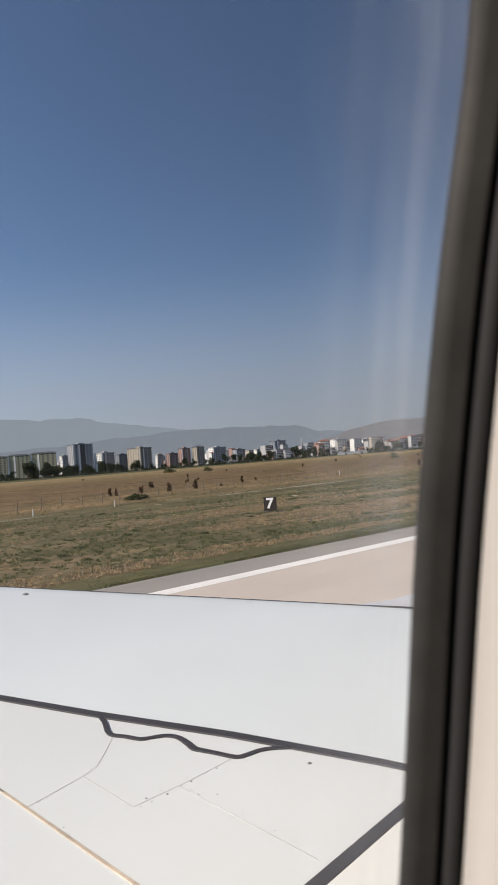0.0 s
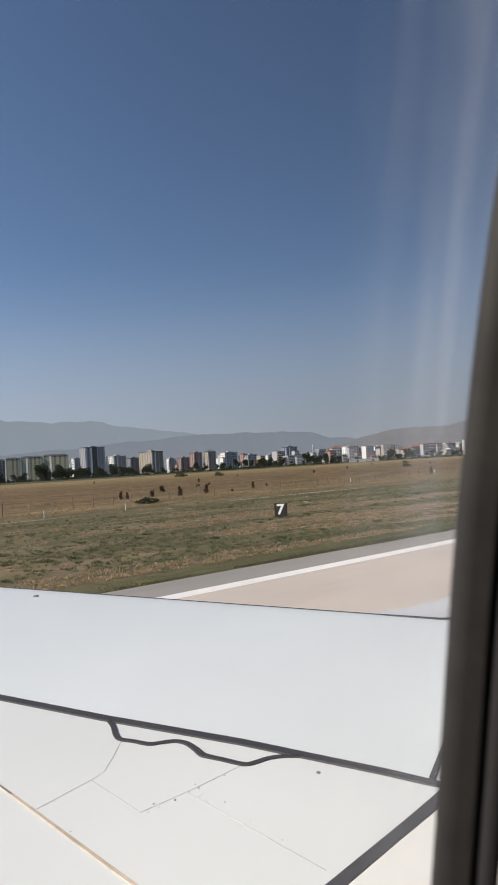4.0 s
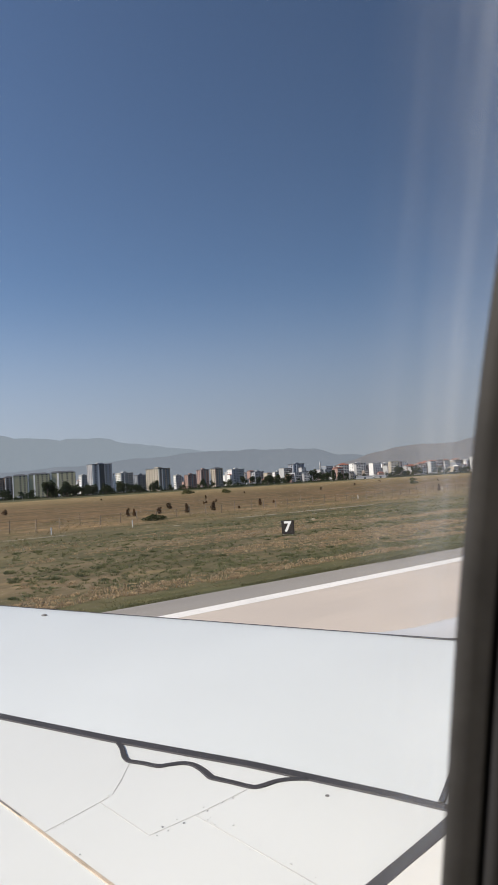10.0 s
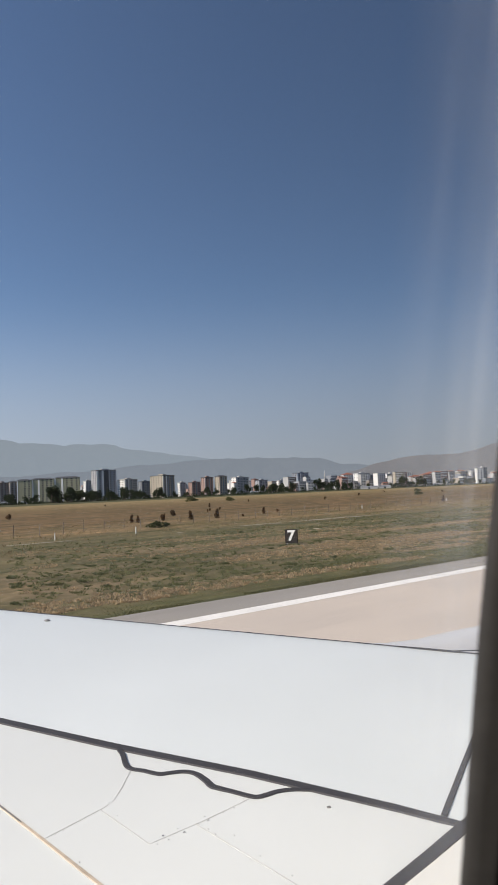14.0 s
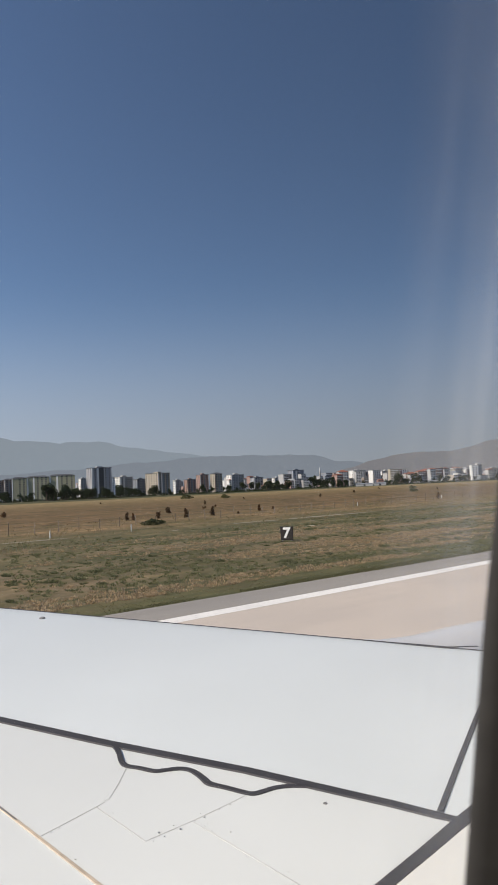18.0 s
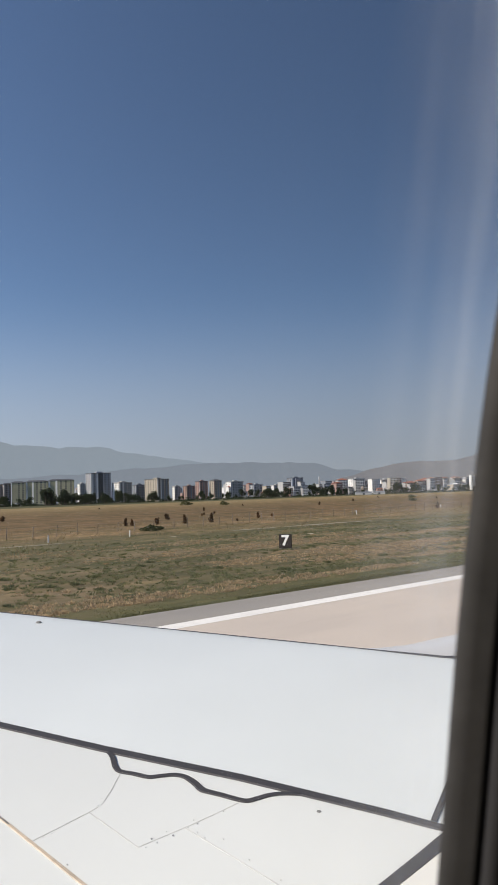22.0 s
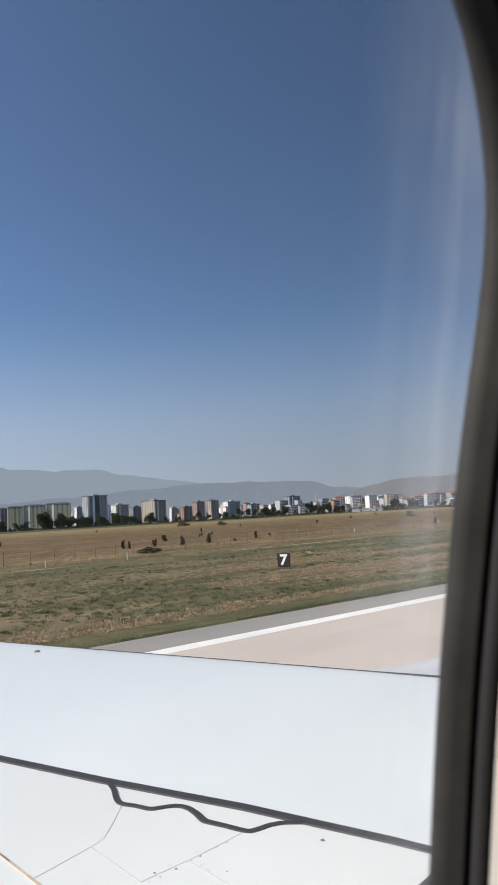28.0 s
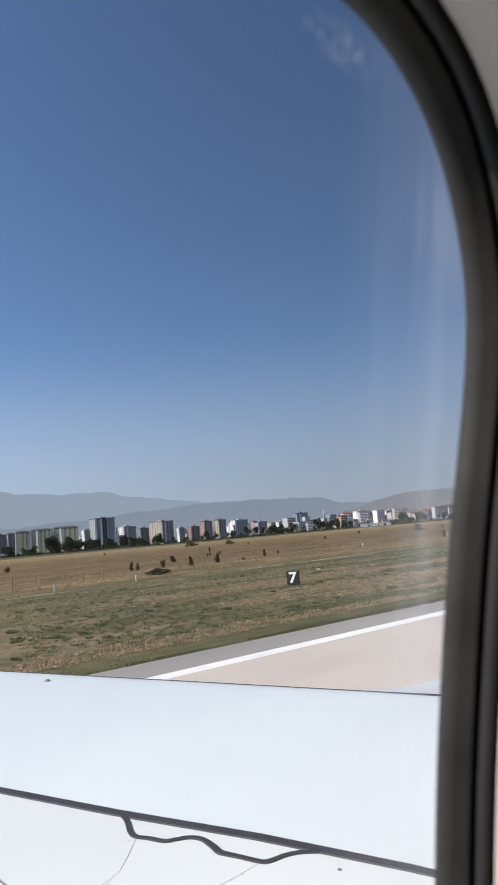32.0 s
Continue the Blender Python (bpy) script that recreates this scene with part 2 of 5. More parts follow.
def ground_material():
    """Dry airfield grass, in uneven strips that follow the runway."""
    m, nt, b = nodes_of("airfield_ground")
    co = nt.nodes.new("ShaderNodeTexCoord").outputs["Object"]
    sep = nt.nodes.new("ShaderNodeSeparateXYZ")
    nt.links.new(co, sep.inputs[0])
    stretch = nt.nodes.new("ShaderNodeMapping")
    stretch.inputs["Scale"].default_value = (0.12, 1.0, 1.0)
    nt.links.new(co, stretch.inputs["Vector"])
    st = stretch.outputs["Vector"]
    loose = nt.nodes.new("ShaderNodeMapping")
    loose.inputs["Scale"].default_value = (0.32, 1.0, 1.0)
    nt.links.new(co, loose.inputs["Vector"])
    lo = loose.outputs["Vector"]
    wob = noise_node(nt, 0.06, lo, 5.0, 0.6)
    mid = noise_node(nt, 0.16, lo, 6.0, 0.65)
    small = noise_node(nt, 0.9, lo, 5.0, 0.62)
    fine = noise_node(nt, 6.0, lo, 4.0, 0.6)
    # distance from the runway, pushed about so that no strip has a straight edge
    y = math_node(nt, "ADD", sep.outputs["Y"], math_node(nt, "MULTIPLY", math_node(nt, "SUBTRACT", wob.outputs["Fac"], 0.5), 22.0))
    near = math_node(nt, "DIVIDE", y, 120.0, True)
    far = math_node(nt, "DIVIDE", y, 1200.0, True)
    strips = ramp(nt, near, [
        (0.205, (0.078, 0.082, 0.046)), (0.222, (0.094, 0.095, 0.055)), (0.262, (0.118, 0.106, 0.067)),
        (0.325, (0.140, 0.115, 0.077)), (0.365, (0.128, 0.111, 0.073)), (0.47, (0.112, 0.106, 0.066)),
        (0.61, (0.114, 0.106, 0.066)), (0.66, (0.150, 0.123, 0.080)), (0.76, (0.192, 0.141, 0.090)), (1.0, (0.172, 0.122, 0.079))])
    fields = ramp(nt, far, [
        (0.08, (0.160, 0.112, 0.070)), (0.16, (0.150, 0.104, 0.066)), (0.24, (0.170, 0.120, 0.073)), (0.34, (0.235, 0.172, 0.105)),
        (0.48, (0.27, 0.205, 0.128)), (0.53, (0.085, 0.085, 0.050)), (1.0, (0.085, 0.082, 0.055))])
    col = mixed(nt, ramp(nt, near, [(0.9, (0, 0, 0)), (1.0, (1, 1, 1))]).outputs["Color"], strips.outputs["Color"], fields.outputs["Color"])
    green = ramp(nt, mid.outputs["Fac"], [(0.39, (0.66, 0.73, 0.60)), (0.47, (0.92, 0.95, 0.90)), (0.54, (1.14, 1.08, 1.03)), (0.62, (1.45, 1.37, 1.28))])
    col = mixed(nt, 0.9, col, green.outputs["Color"], "MULTIPLY")
    patch = ramp(nt, small.outputs["Fac"], [(0.36, (0.70, 0.76, 0.70)), (0.5, (1.02, 1.02, 1.02)), (0.64, (1.42, 1.33, 1.24))])
    col = mixed(nt, 0.8, col, patch.outputs["Color"], "MULTIPLY")
    long = noise_node(nt, 0.30, st, 4.0, 0.58)
    streaks = ramp(nt, long.outputs["Fac"], [(0.36, (0.66, 0.68, 0.64)), (0.47, (0.95, 0.96, 0.94)), (0.55, (1.05, 1.04, 1.02)), (0.64, (1.45, 1.40, 1.34))])
    col = mixed(nt, 0.42, col, streaks.outputs["Color"], "MULTIPLY")
    # colour follows height: hollows darker and greener, humps paler and warmer
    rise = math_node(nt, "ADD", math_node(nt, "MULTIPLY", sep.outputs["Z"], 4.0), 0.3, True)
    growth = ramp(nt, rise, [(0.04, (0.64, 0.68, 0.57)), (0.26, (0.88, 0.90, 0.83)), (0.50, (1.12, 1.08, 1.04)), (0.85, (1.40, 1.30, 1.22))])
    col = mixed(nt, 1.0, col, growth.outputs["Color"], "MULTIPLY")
    # clumps of bleached straw over the duller growth, thick beside the runway and thinning out towards the fence
    clump = noise_node(nt, 0.42, lo, 9.0, 0.76)
    drift = noise_node(nt, 0.11, st, 3.0, 0.5)
    straw = math_node(nt, "ADD", clump.outputs["Fac"], math_node(nt, "MULTIPLY", math_node(nt, "SUBTRACT", drift.outputs["Fac"], 0.5), 0.9))
    cover = ramp(nt, straw, [(0.47, (0, 0, 0)), (0.60, (1, 1, 1))])
    reach = ramp(nt, near, [(0.215, (0, 0, 0)), (0.25, (0.75,) * 3), (0.40, (0.7,) * 3), (0.50, (0.3,) * 3), (0.65, (0.0,) * 3)])
    col = mixed(nt, math_node(nt, "MULTIPLY", cover.outputs["Color"], reach.outputs["Color"]), col, (0.222, 0.165, 0.108))
    grain = ramp(nt, fine.outputs["Fac"], [(0.3, (0.84, 0.86, 0.84)), (0.7, (1.16, 1.14, 1.1))])
    col = mixed(nt, 0.6, col, grain.outputs["Color"], "MULTIPLY")
    nt.links.new(col, b.inputs["Base Color"])
    b.inputs["Roughness"].default_value = 0.95
    b.inputs["Specular IOR Level"].default_value = 0.1
    bump(nt, b, fine.outputs["Fac"], 0.35, 0.1)
    return m


def paving(name, colour, vary):
    m, nt, b = nodes_of(name)
    co = nt.nodes.new("ShaderNodeTexCoord").outputs["Object"]
    stretch = nt.nodes.new("ShaderNodeMapping")
    stretch.inputs["Scale"].default_value = (0.08, 1.0, 1.0)
    nt.links.new(co, stretch.inputs["Vector"])
    a = noise_node(nt, 0.5, stretch.outputs["Vector"], 5.0)
    c = noise_node(nt, 0.13, co, 4.0)
    f = noise_node(nt, 22.0, co, 3.0)
    col = mixed(nt, ramp(nt, a.outputs["Fac"], [(0.3, (0, 0, 0)), (0.7, (1, 1, 1))]).outputs["Color"],
                tuple(x * (1 - vary) for x in colour), tuple(x * (1 + vary) for x in colour))
    col = mixed(nt, 0.7, col, ramp(nt, c.outputs["Fac"], [(0.3, (0.88, 0.88, 0.9)), (0.7, (1.08, 1.06, 1.04))]).outputs["Color"], "MULTIPLY")
    col = mixed(nt, 0.6, col, ramp(nt, f.outputs["Fac"], [(0.3, (0.86,) * 3), (0.7, (1.1,) * 3)]).outputs["Color"], "MULTIPLY")
    nt.links.new(col, b.inputs["Base Color"])
    b.inputs["Roughness"].default_value = 0.88
    bump(nt, b, f.outputs["Fac"], 0.3, 0.01)
    return m


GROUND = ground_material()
RUNWAY = paving("runway_concrete", (0.575, 0.505, 0.438), 0.06)
SHOULDER = paving("shoulder_asphalt", (0.305, 0.285, 0.258), 0.08)
PATHWAY = surface("pale_gravel", (0.27, 0.236, 0.172), 0.95, 3.0, 0.3, 0.25)


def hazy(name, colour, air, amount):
    """Far hills: rock and scrub, kilometres of summer haze mixed in as emission."""
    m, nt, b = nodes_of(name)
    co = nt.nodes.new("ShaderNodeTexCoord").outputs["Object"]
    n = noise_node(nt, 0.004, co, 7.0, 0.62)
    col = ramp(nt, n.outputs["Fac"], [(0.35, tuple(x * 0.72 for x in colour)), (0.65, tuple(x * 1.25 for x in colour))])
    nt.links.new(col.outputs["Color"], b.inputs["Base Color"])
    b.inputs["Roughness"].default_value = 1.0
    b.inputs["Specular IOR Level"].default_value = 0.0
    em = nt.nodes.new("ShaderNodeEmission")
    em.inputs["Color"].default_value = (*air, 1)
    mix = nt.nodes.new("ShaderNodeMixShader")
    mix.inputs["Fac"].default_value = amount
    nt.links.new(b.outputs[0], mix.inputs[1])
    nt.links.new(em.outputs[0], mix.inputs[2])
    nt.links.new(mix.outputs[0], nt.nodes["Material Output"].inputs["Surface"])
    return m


# the glow stands in for hazy air; the hills give off no light
FAR_HILL = hazy("far_mountain_haze_glow", (0.10, 0.10, 0.10), (0.248, 0.313, 0.393), 0.95)
MID_HILL = hazy("middle_ridge_haze_glow", (0.12, 0.11, 0.105), (0.206, 0.256, 0.326), 0.91)
NEAR_HILL = hazy("near_hill_haze_glow", (0.16, 0.13, 0.115), (0.196, 0.220, 0.262), 0.80)


def pane_material():
    """Acrylic with pale upright streaks, stronger near its forward edge."""
    m, nt, b = nodes_of("acrylic_pane")
    co = nt.nodes.new("ShaderNodeTexCoord").outputs["Object"]
    sep = nt.nodes.new("ShaderNodeSeparateXYZ")
    nt.links.new(co, sep.inputs[0])
    mp = nt.nodes.new("ShaderNodeMapping")
    mp.inputs["Scale"].default_value = (1.0, 1.0, 0.05)
    mp.inputs["Rotation"].default_value = (0, radians(3), 0)
    nt.links.new(co, mp.inputs["Vector"])
    streak = noise_node(nt, 75.0, mp.outputs["Vector"], 9.0, 0.78)
    cloud = noise_node(nt, 16.0, co, 3.0)
    edge = ramp(nt, math_node(nt, "DIVIDE", math_node(nt, "ADD", sep.outputs["X"], 0.12), 0.24, True),
                [(0.0, (0.01,) * 3), (0.72, (0.03,) * 3), (0.87, (0.42,) * 3), (0.96, (0.95,) * 3), (1.0, (0.8,) * 3)])
    s = ramp(nt, streak.outputs["Fac"], [(0.35, (0.28,) * 3), (0.67, (1, 1, 1))])
    c = ramp(nt, cloud.outputs["Fac"], [(0.3, (0.5,) * 3), (0.65, (1, 1, 1))])
    fac = mixed(nt, 1.0, mixed(nt, 1.0, edge.outputs["Color"], s.outputs["Color"], "MULTIPLY"), c.outputs["Color"], "MULTIPLY")
    # a dried smudge high in the forward corner
    dx = math_node(nt, "DIVIDE", math_node(nt, "SUBTRACT", sep.outputs["X"], 0.054), 0.022)
    dz = math_node(nt, "DIVIDE", math_node(nt, "SUBTRACT", sep.outputs["Z"], 0.207), 0.009)
    far = math_node(nt, "ADD", math_node(nt, "MULTIPLY", dx, dx), math_node(nt, "MULTIPLY", dz, dz))
    blot = noise_node(nt, 190.0, co, 4.0, 0.6)
    smudge = math_node(nt, "MULTIPLY", math_node(nt, "SUBTRACT", 1.0, far, True), ramp(nt, blot.outputs["Fac"], [(0.45, (0, 0, 0)), (0.66, (1, 1, 1))]).outputs["Color"])
    fac = math_node(nt, "ADD", math_node(nt, "MULTIPLY", fac, 0.25), math_node(nt, "ADD", math_node(nt, "MULTIPLY", smudge, 0.13), 0.005))
    clear = nt.nodes.new("ShaderNodeBsdfTransparent")
    clear.inputs["Color"].default_value = (0.955, 0.965, 0.975, 1)
    veil = nt.nodes.new("ShaderNodeBsdfTranslucent")
    veil.inputs["Color"].default_value = (0.85, 0.85, 0.85, 1)
    gloss = nt.nodes.new("ShaderNodeBsdfGlossy")
    gloss.inputs["Roughness"].default_value = 0.02
    fres = nt.nodes.new("ShaderNodeFresnel")
    fres.inputs["IOR"].default_value = 1.2
    m1 = nt.nodes.new("ShaderNodeMixShader")
    nt.links.new(fac, m1.inputs[0])
    nt.links.new(clear.outputs[0], m1.inputs[1])
    nt.links.new(veil.outputs[0], m1.inputs[2])
    m2 = nt.nodes.new("ShaderNodeMixShader")
    nt.links.new(math_node(nt, "MULTIPLY", fres.outputs[0], 0.5), m2.inputs[0])
    nt.links.new(m1.outputs[0], m2.inputs[1])
    nt.links.new(gloss.outputs[0], m2.inputs[2])
    nt.links.new(m2.outputs[0], nt.nodes["Material Output"].inputs["Surface"])
    return m


PANE = pane_material()


# building helpers
def part(name, bm, material, parent=None, label=""):
    me = bpy.data.meshes.new(name)
    bm.to_mesh(me)
    bm.free()
    return part_of(name, me, material, parent, label)


def part_of(name, me, material, parent=None, label="", m=None):
    if not me.materials:
        me.materials.append(material)
    ob = new(name, me)
    ob.parent = parent
    if m is not None:
        ob.matrix_basis = m
    return tagged(ob, label) if label else ob


def thing(name, label, category, m=None, group="", kind=""):
    ob = new(name)
    if m is not None:
        ob.matrix_basis = m
    return tagged(ob, label, category, group, kind)


def add_box(bm, x0, y0, z0, x1, y1, z1, bevel=0.0):
    r = bmesh.ops.create_cube(bm, size=1, matrix=Matrix.Translation(((x0 + x1) / 2, (y0 + y1) / 2, (z0 + z1) / 2)) @ Matrix.Diagonal((x1 - x0, y1 - y0, z1 - z0, 1)))
    if bevel:
        es = {e for v in r["verts"] for e in v.link_edges}
        bmesh.ops.bevel(bm, geom=list(es), offset=bevel, segments=2, affect="EDGES", profile=0.5)
    return bm


def box(x0, y0, z0, x1, y1, z1, bevel=0.0):
    return add_box(bmesh.new(), x0, y0, z0, x1, y1, z1, bevel)


def add_rod(bm, a, b, r0, r1=None, sides=8):
    a, b = Vector(a), Vector(b)
    turn = (b - a).to_track_quat("Z", "Y").to_matrix().to_4x4()
    bmesh.ops.create_cone(bm, cap_ends=True, segments=sides, radius1=r0, radius2=r0 if r1 is None else r1, depth=(b - a).length,
                          matrix=Matrix.Translation((a + b) / 2) @ turn)
    return bm


def rod(a, b, r0, r1=None, sides=8):
    return add_rod(bmesh.new(), a, b, r0, r1, sides)


def mesh_from(name, verts, faces, smooth=False):
    me = bpy.data.meshes.new(name)
    me.from_pydata(verts, [], faces)
    me.update()
    if smooth:
        me.polygons.foreach_set("use_smooth", [True] * len(me.polygons))
    return me


# ---------------------------------------------------------------- ground, runway, hills
# the runway and the strips of grass beside it run slightly to starboard of the aircraft's axis
RUNWAY_TURN = Matrix.Rotation(radians(-1.6), 4, "Z")
GROUND_R = 4700


def relief(x, y):
    """Humps and hollows of the rough grass, level with the asphalt at its edge."""
    away = min(1.0, max(0.0, (y - 25.6) / 5.0))
    if away == 0.0 or y > 330:
        return 0.0
    p = Vector((x * 0.16, y * 0.30, 2.0))
    h = 0.50 * noise.fractal(p, 1.0, 2.0, 3) + 0.42 * noise.fractal(p * 4.1, 0.9, 2.0, 3) + 0.40 * noise.noise(Vector((x * 1.6, y * 1.6, 5.0)))
    rough = 0.55 + 0.75 * noise.noise(Vector((x * 0.045, y * 0.08, 9.0)))
    return 0.20 * away * max(-0.25, h) * max(0.15, rough) * min(1.0, (330 - y) / 200)


# one sheet to the horizon, its mesh finer over the grass beside the runway
rings = [0, 14] + [14 * 1.010 ** k for k in range(1, 328)] + [520, 800, 1400, 2400, GROUND_R]
angles = [radians(a) for a in [20 + 0.16 * k for k in range(338)] + list(range(74, 378, 8))]
verts, faces = [], []
n = len(angles)
for r in rings:
    for a in angles:
        x, y = r * math.cos(a), r * math.sin(a)
        verts.append((x, y, relief(x, y) if 14 < r < 400 else 0.0))
for i in range(len(rings) - 1):
    for k in range(n):
        a, b = i * n + k, i * n + (k + 1) % n
        faces.append((a, b, b + n, a + n) if i else (a, a + n, b + n))
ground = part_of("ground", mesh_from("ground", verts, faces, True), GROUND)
ground.matrix_basis = RUNWAY_TURN
tagged(ground, "dry airfield grass in brown, golden and dull green strips", "ground", kind="structure")


def strip(name, x0, x1, y0, y1, z0, z1, material, label, category, kind="structure"):
    """A long paved strip, cut into bays."""
    bm = bmesh.new()
    n = max(1, round((x1 - x0) / 60))
    grid = [[bm.verts.new((x0 + (x1 - x0) * i / n, y, z)) for y, z in ((y0, z0), (y0, z1), (y1, z1), (y1, z0))] for i in range(n + 1)]
    for p, q in zip(grid, grid[1:]):
        for k in range(3):
            bm.faces.new((p[k], q[k], q[k + 1], p[k + 1]))
    bm.faces.new(grid[0])
    bm.faces.new(grid[-1][::-1])
    bmesh.ops.recalc_face_normals(bm, faces=bm.faces)
    ob = part(name, bm, material)
    ob.matrix_basis = RUNWAY_TURN
    return tagged(ob, label, category, kind=kind)


strip("runway", -1500, 2300, -25.3, 25.3, -0.3, 0.05, SHOULDER, "grey asphalt runway shoulder beside the concrete", "runway")
strip("runway_concrete", -1500, 2300, -22.3, 22.3, 0.0, 0.054, RUNWAY, "pale pinkish-beige concrete runway, swept and lightly stained", "runway")
for sy in (-1, 1):
    strip("runway_edge_line", -1500, 2300, sy * 22.05 - 0.45, sy * 22.05 + 0.45, 0.0, 0.0585, LINE_WHITE, "broad white painted runway edge line", "road marking")
for x in (-520, -400, -255):
    for sy in (-1, 1):
        strip("touchdown_marking", x, x + 22, sy * 13.5 - 1.5, sy * 13.5 + 1.5, 0.0, 0.0585, LINE_WHITE, "white painted touchdown bar on the concrete", "road marking")


def gravel_track():
    """A narrow pale track through the grass, with ragged edges and gaps."""
    bm = bmesh.new()
    rnd = random.Random(5)
    x = -300.0
    while x < 420:
        length = rnd.uniform(10, 38)
        n = int(length / 3)
        prev = None
        for i in range(n + 1):
            px = x + length * i / n
            cy = 75 + 1.6 * math.sin(px * 0.02) + rnd.uniform(-0.25, 0.25)
            w = (0.95 + rnd.uniform(-0.3, 0.3)) * math.sin(math.pi * min(1, max(0.06, i / n))) ** 0.35
            cur = (bm.verts.new((px, cy - w, 0.012)), bm.verts.new((px, cy, 0.03)), bm.verts.new((px, cy + w, 0.012)))
            if prev:
                bm.faces.new((prev[0], cur[0], cur[1], prev[1]))
                bm.faces.new((prev[1], cur[1], cur[2], prev[2]))
            prev = cur
        x += length + rnd.uniform(4, 34)
    ob = part("gravel_track", bm, PATHWAY)
    ob.matrix_basis = RUNWAY_TURN
    return tagged(ob, "pale gravel track, patchy, through the airfield grass", "track", kind="structure")


gravel_track()


def ridge(name, dist, a0, a1, height, material, label, seed, depth=500):
    """A mountain chain as a relief: crest heights by angle, spurs by noise."""
    n, m = 420, 14
    verts, faces = [], []
    for i in range(n + 1):
        a = a0 + (a1 - a0) * i / n
        crest = height(a)
        for j in range(m + 1):
            f = j / m
            h = crest * f ** 0.8
            spur = noise.fractal(Vector((a * 0.55 + seed, f * 1.6, seed)), 1.0, 2.0, 5) * crest * 0.16 * f * (1.15 - f)
            r = dist + depth * f + noise.fractal(Vector((a * 0.8, f * 2, seed + 9)), 1.0, 2.0, 4) * 90 * (1 - f)
            ra = radians(a)
            verts.append((r * math.cos(ra), r * math.sin(ra), max(-2.0, h + spur) if j else -4.0))
    for i in range(n):
        for j in range(m):
            p = i * (m + 1) + j
            faces.append((p, p + 1, p + m + 2, p + m + 1))
    ob = part_of(name, mesh_from(name, verts, faces, True), material)
    return tagged(ob, label, "mountain", kind="structure")


def crest(table, dist, rough):
    """Crest heights by angle from a few summits and saddles (angle, rise in degrees), broken up by noise."""
    angles, rises = zip(*table)

    def height(a):
        h = dist * math.tan(radians(float(np.interp(a, angles, rises)))) + 4.7
        h += rough * noise.fractal(Vector((a * 0.5, dist * 0.01, 0)), 1.0, 2.0, 5) + 0.25 * rough * noise.fractal(Vector((a * 3.0, 8.1, 0)), 0.8, 2.0, 4)
        return max(3.0, h)
    return height


MASSIF = ((-10, 0.6), (36, 0.9), (48, 2.1), (52, 2.85), (55.7, 3.4), (58.7, 3.98), (61.1, 4.22), (62.6, 4.1), (65.3, 4.45), (67.1, 4.66), (72, 4.9), (80, 4.3), (95, 3.6), (120, 3.0), (190, 1.5))
RIDGE = ((0, 0.4), (33, 0.9), (38.4, 1.5), (40.9, 1.9), (42.6, 2.4), (45, 2.47), (48.1, 2.6), (51, 2.66), (54, 2.5), (60, 2.1), (70, 1.7), (110, 1.0))
HILL = ((-20, 0.7), (0, 1.6), (12, 2.8), (22, 3.1), (26, 3.3), (29.1, 2.84), (30.6, 2.45), (32, 2.12), (34.3, 2.2), (36.5, 2.08), (38.4, 1.6), (40.5, 1.1), (43, 0.5), (46, 0.1))
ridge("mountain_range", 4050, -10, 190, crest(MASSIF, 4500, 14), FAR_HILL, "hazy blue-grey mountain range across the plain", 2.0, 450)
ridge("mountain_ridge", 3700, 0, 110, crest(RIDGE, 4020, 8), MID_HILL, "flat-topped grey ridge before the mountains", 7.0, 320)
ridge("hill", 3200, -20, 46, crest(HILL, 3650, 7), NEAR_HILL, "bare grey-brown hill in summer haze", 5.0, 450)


# ---------------------------------------------------------------- the aircraft
WING_Z, DIHEDRAL = 3.40, 0.0805


def wing_z(y, lift=0.0):
    return WING_Z + DIHEDRAL * y + lift


def leading_x(y):
    return 5.758 - 0.588 * y


def trailing_x(y):
    return -0.8 - 0.09 * y if y < 5 else -1.25 - 0.46 * (y - 5)


airliner = thing("airliner", "white narrow-body airliner on the runway, dark seals on its wing", "aircraft")


def loft(name, stations, material, parent, label=""):
    """A skin through closed sections, capped at both ends."""
    n = len(stations[0])
    verts = [p for s in stations for p in s]
    faces = [(i * n + k, i * n + (k + 1) % n, (i + 1) * n + (k + 1) % n, (i + 1) * n + k) for i in range(len(stations) - 1) for k in range(n)]
    faces += [tuple(range(n))[::-1], tuple((len(stations) - 1) * n + k for k in range(n))]
    bm = bmesh.new()
    me = mesh_from(name, verts, faces)
    bm.from_mesh(me)
    bpy.data.meshes.remove(me)
    bmesh.ops.recalc_face_normals(bm, faces=bm.faces)
    for f in bm.faces:
        f.smooth = len(f.verts) == 4
    for e in bm.edges:
        if len(e.link_faces) == 2 and e.calc_face_angle(0) > 0.6:
            e.smooth = False
    return part(name, bm, material, parent, label)


def seal_x(y):
    return 1.409 - 0.4255 * (y - 3.402)


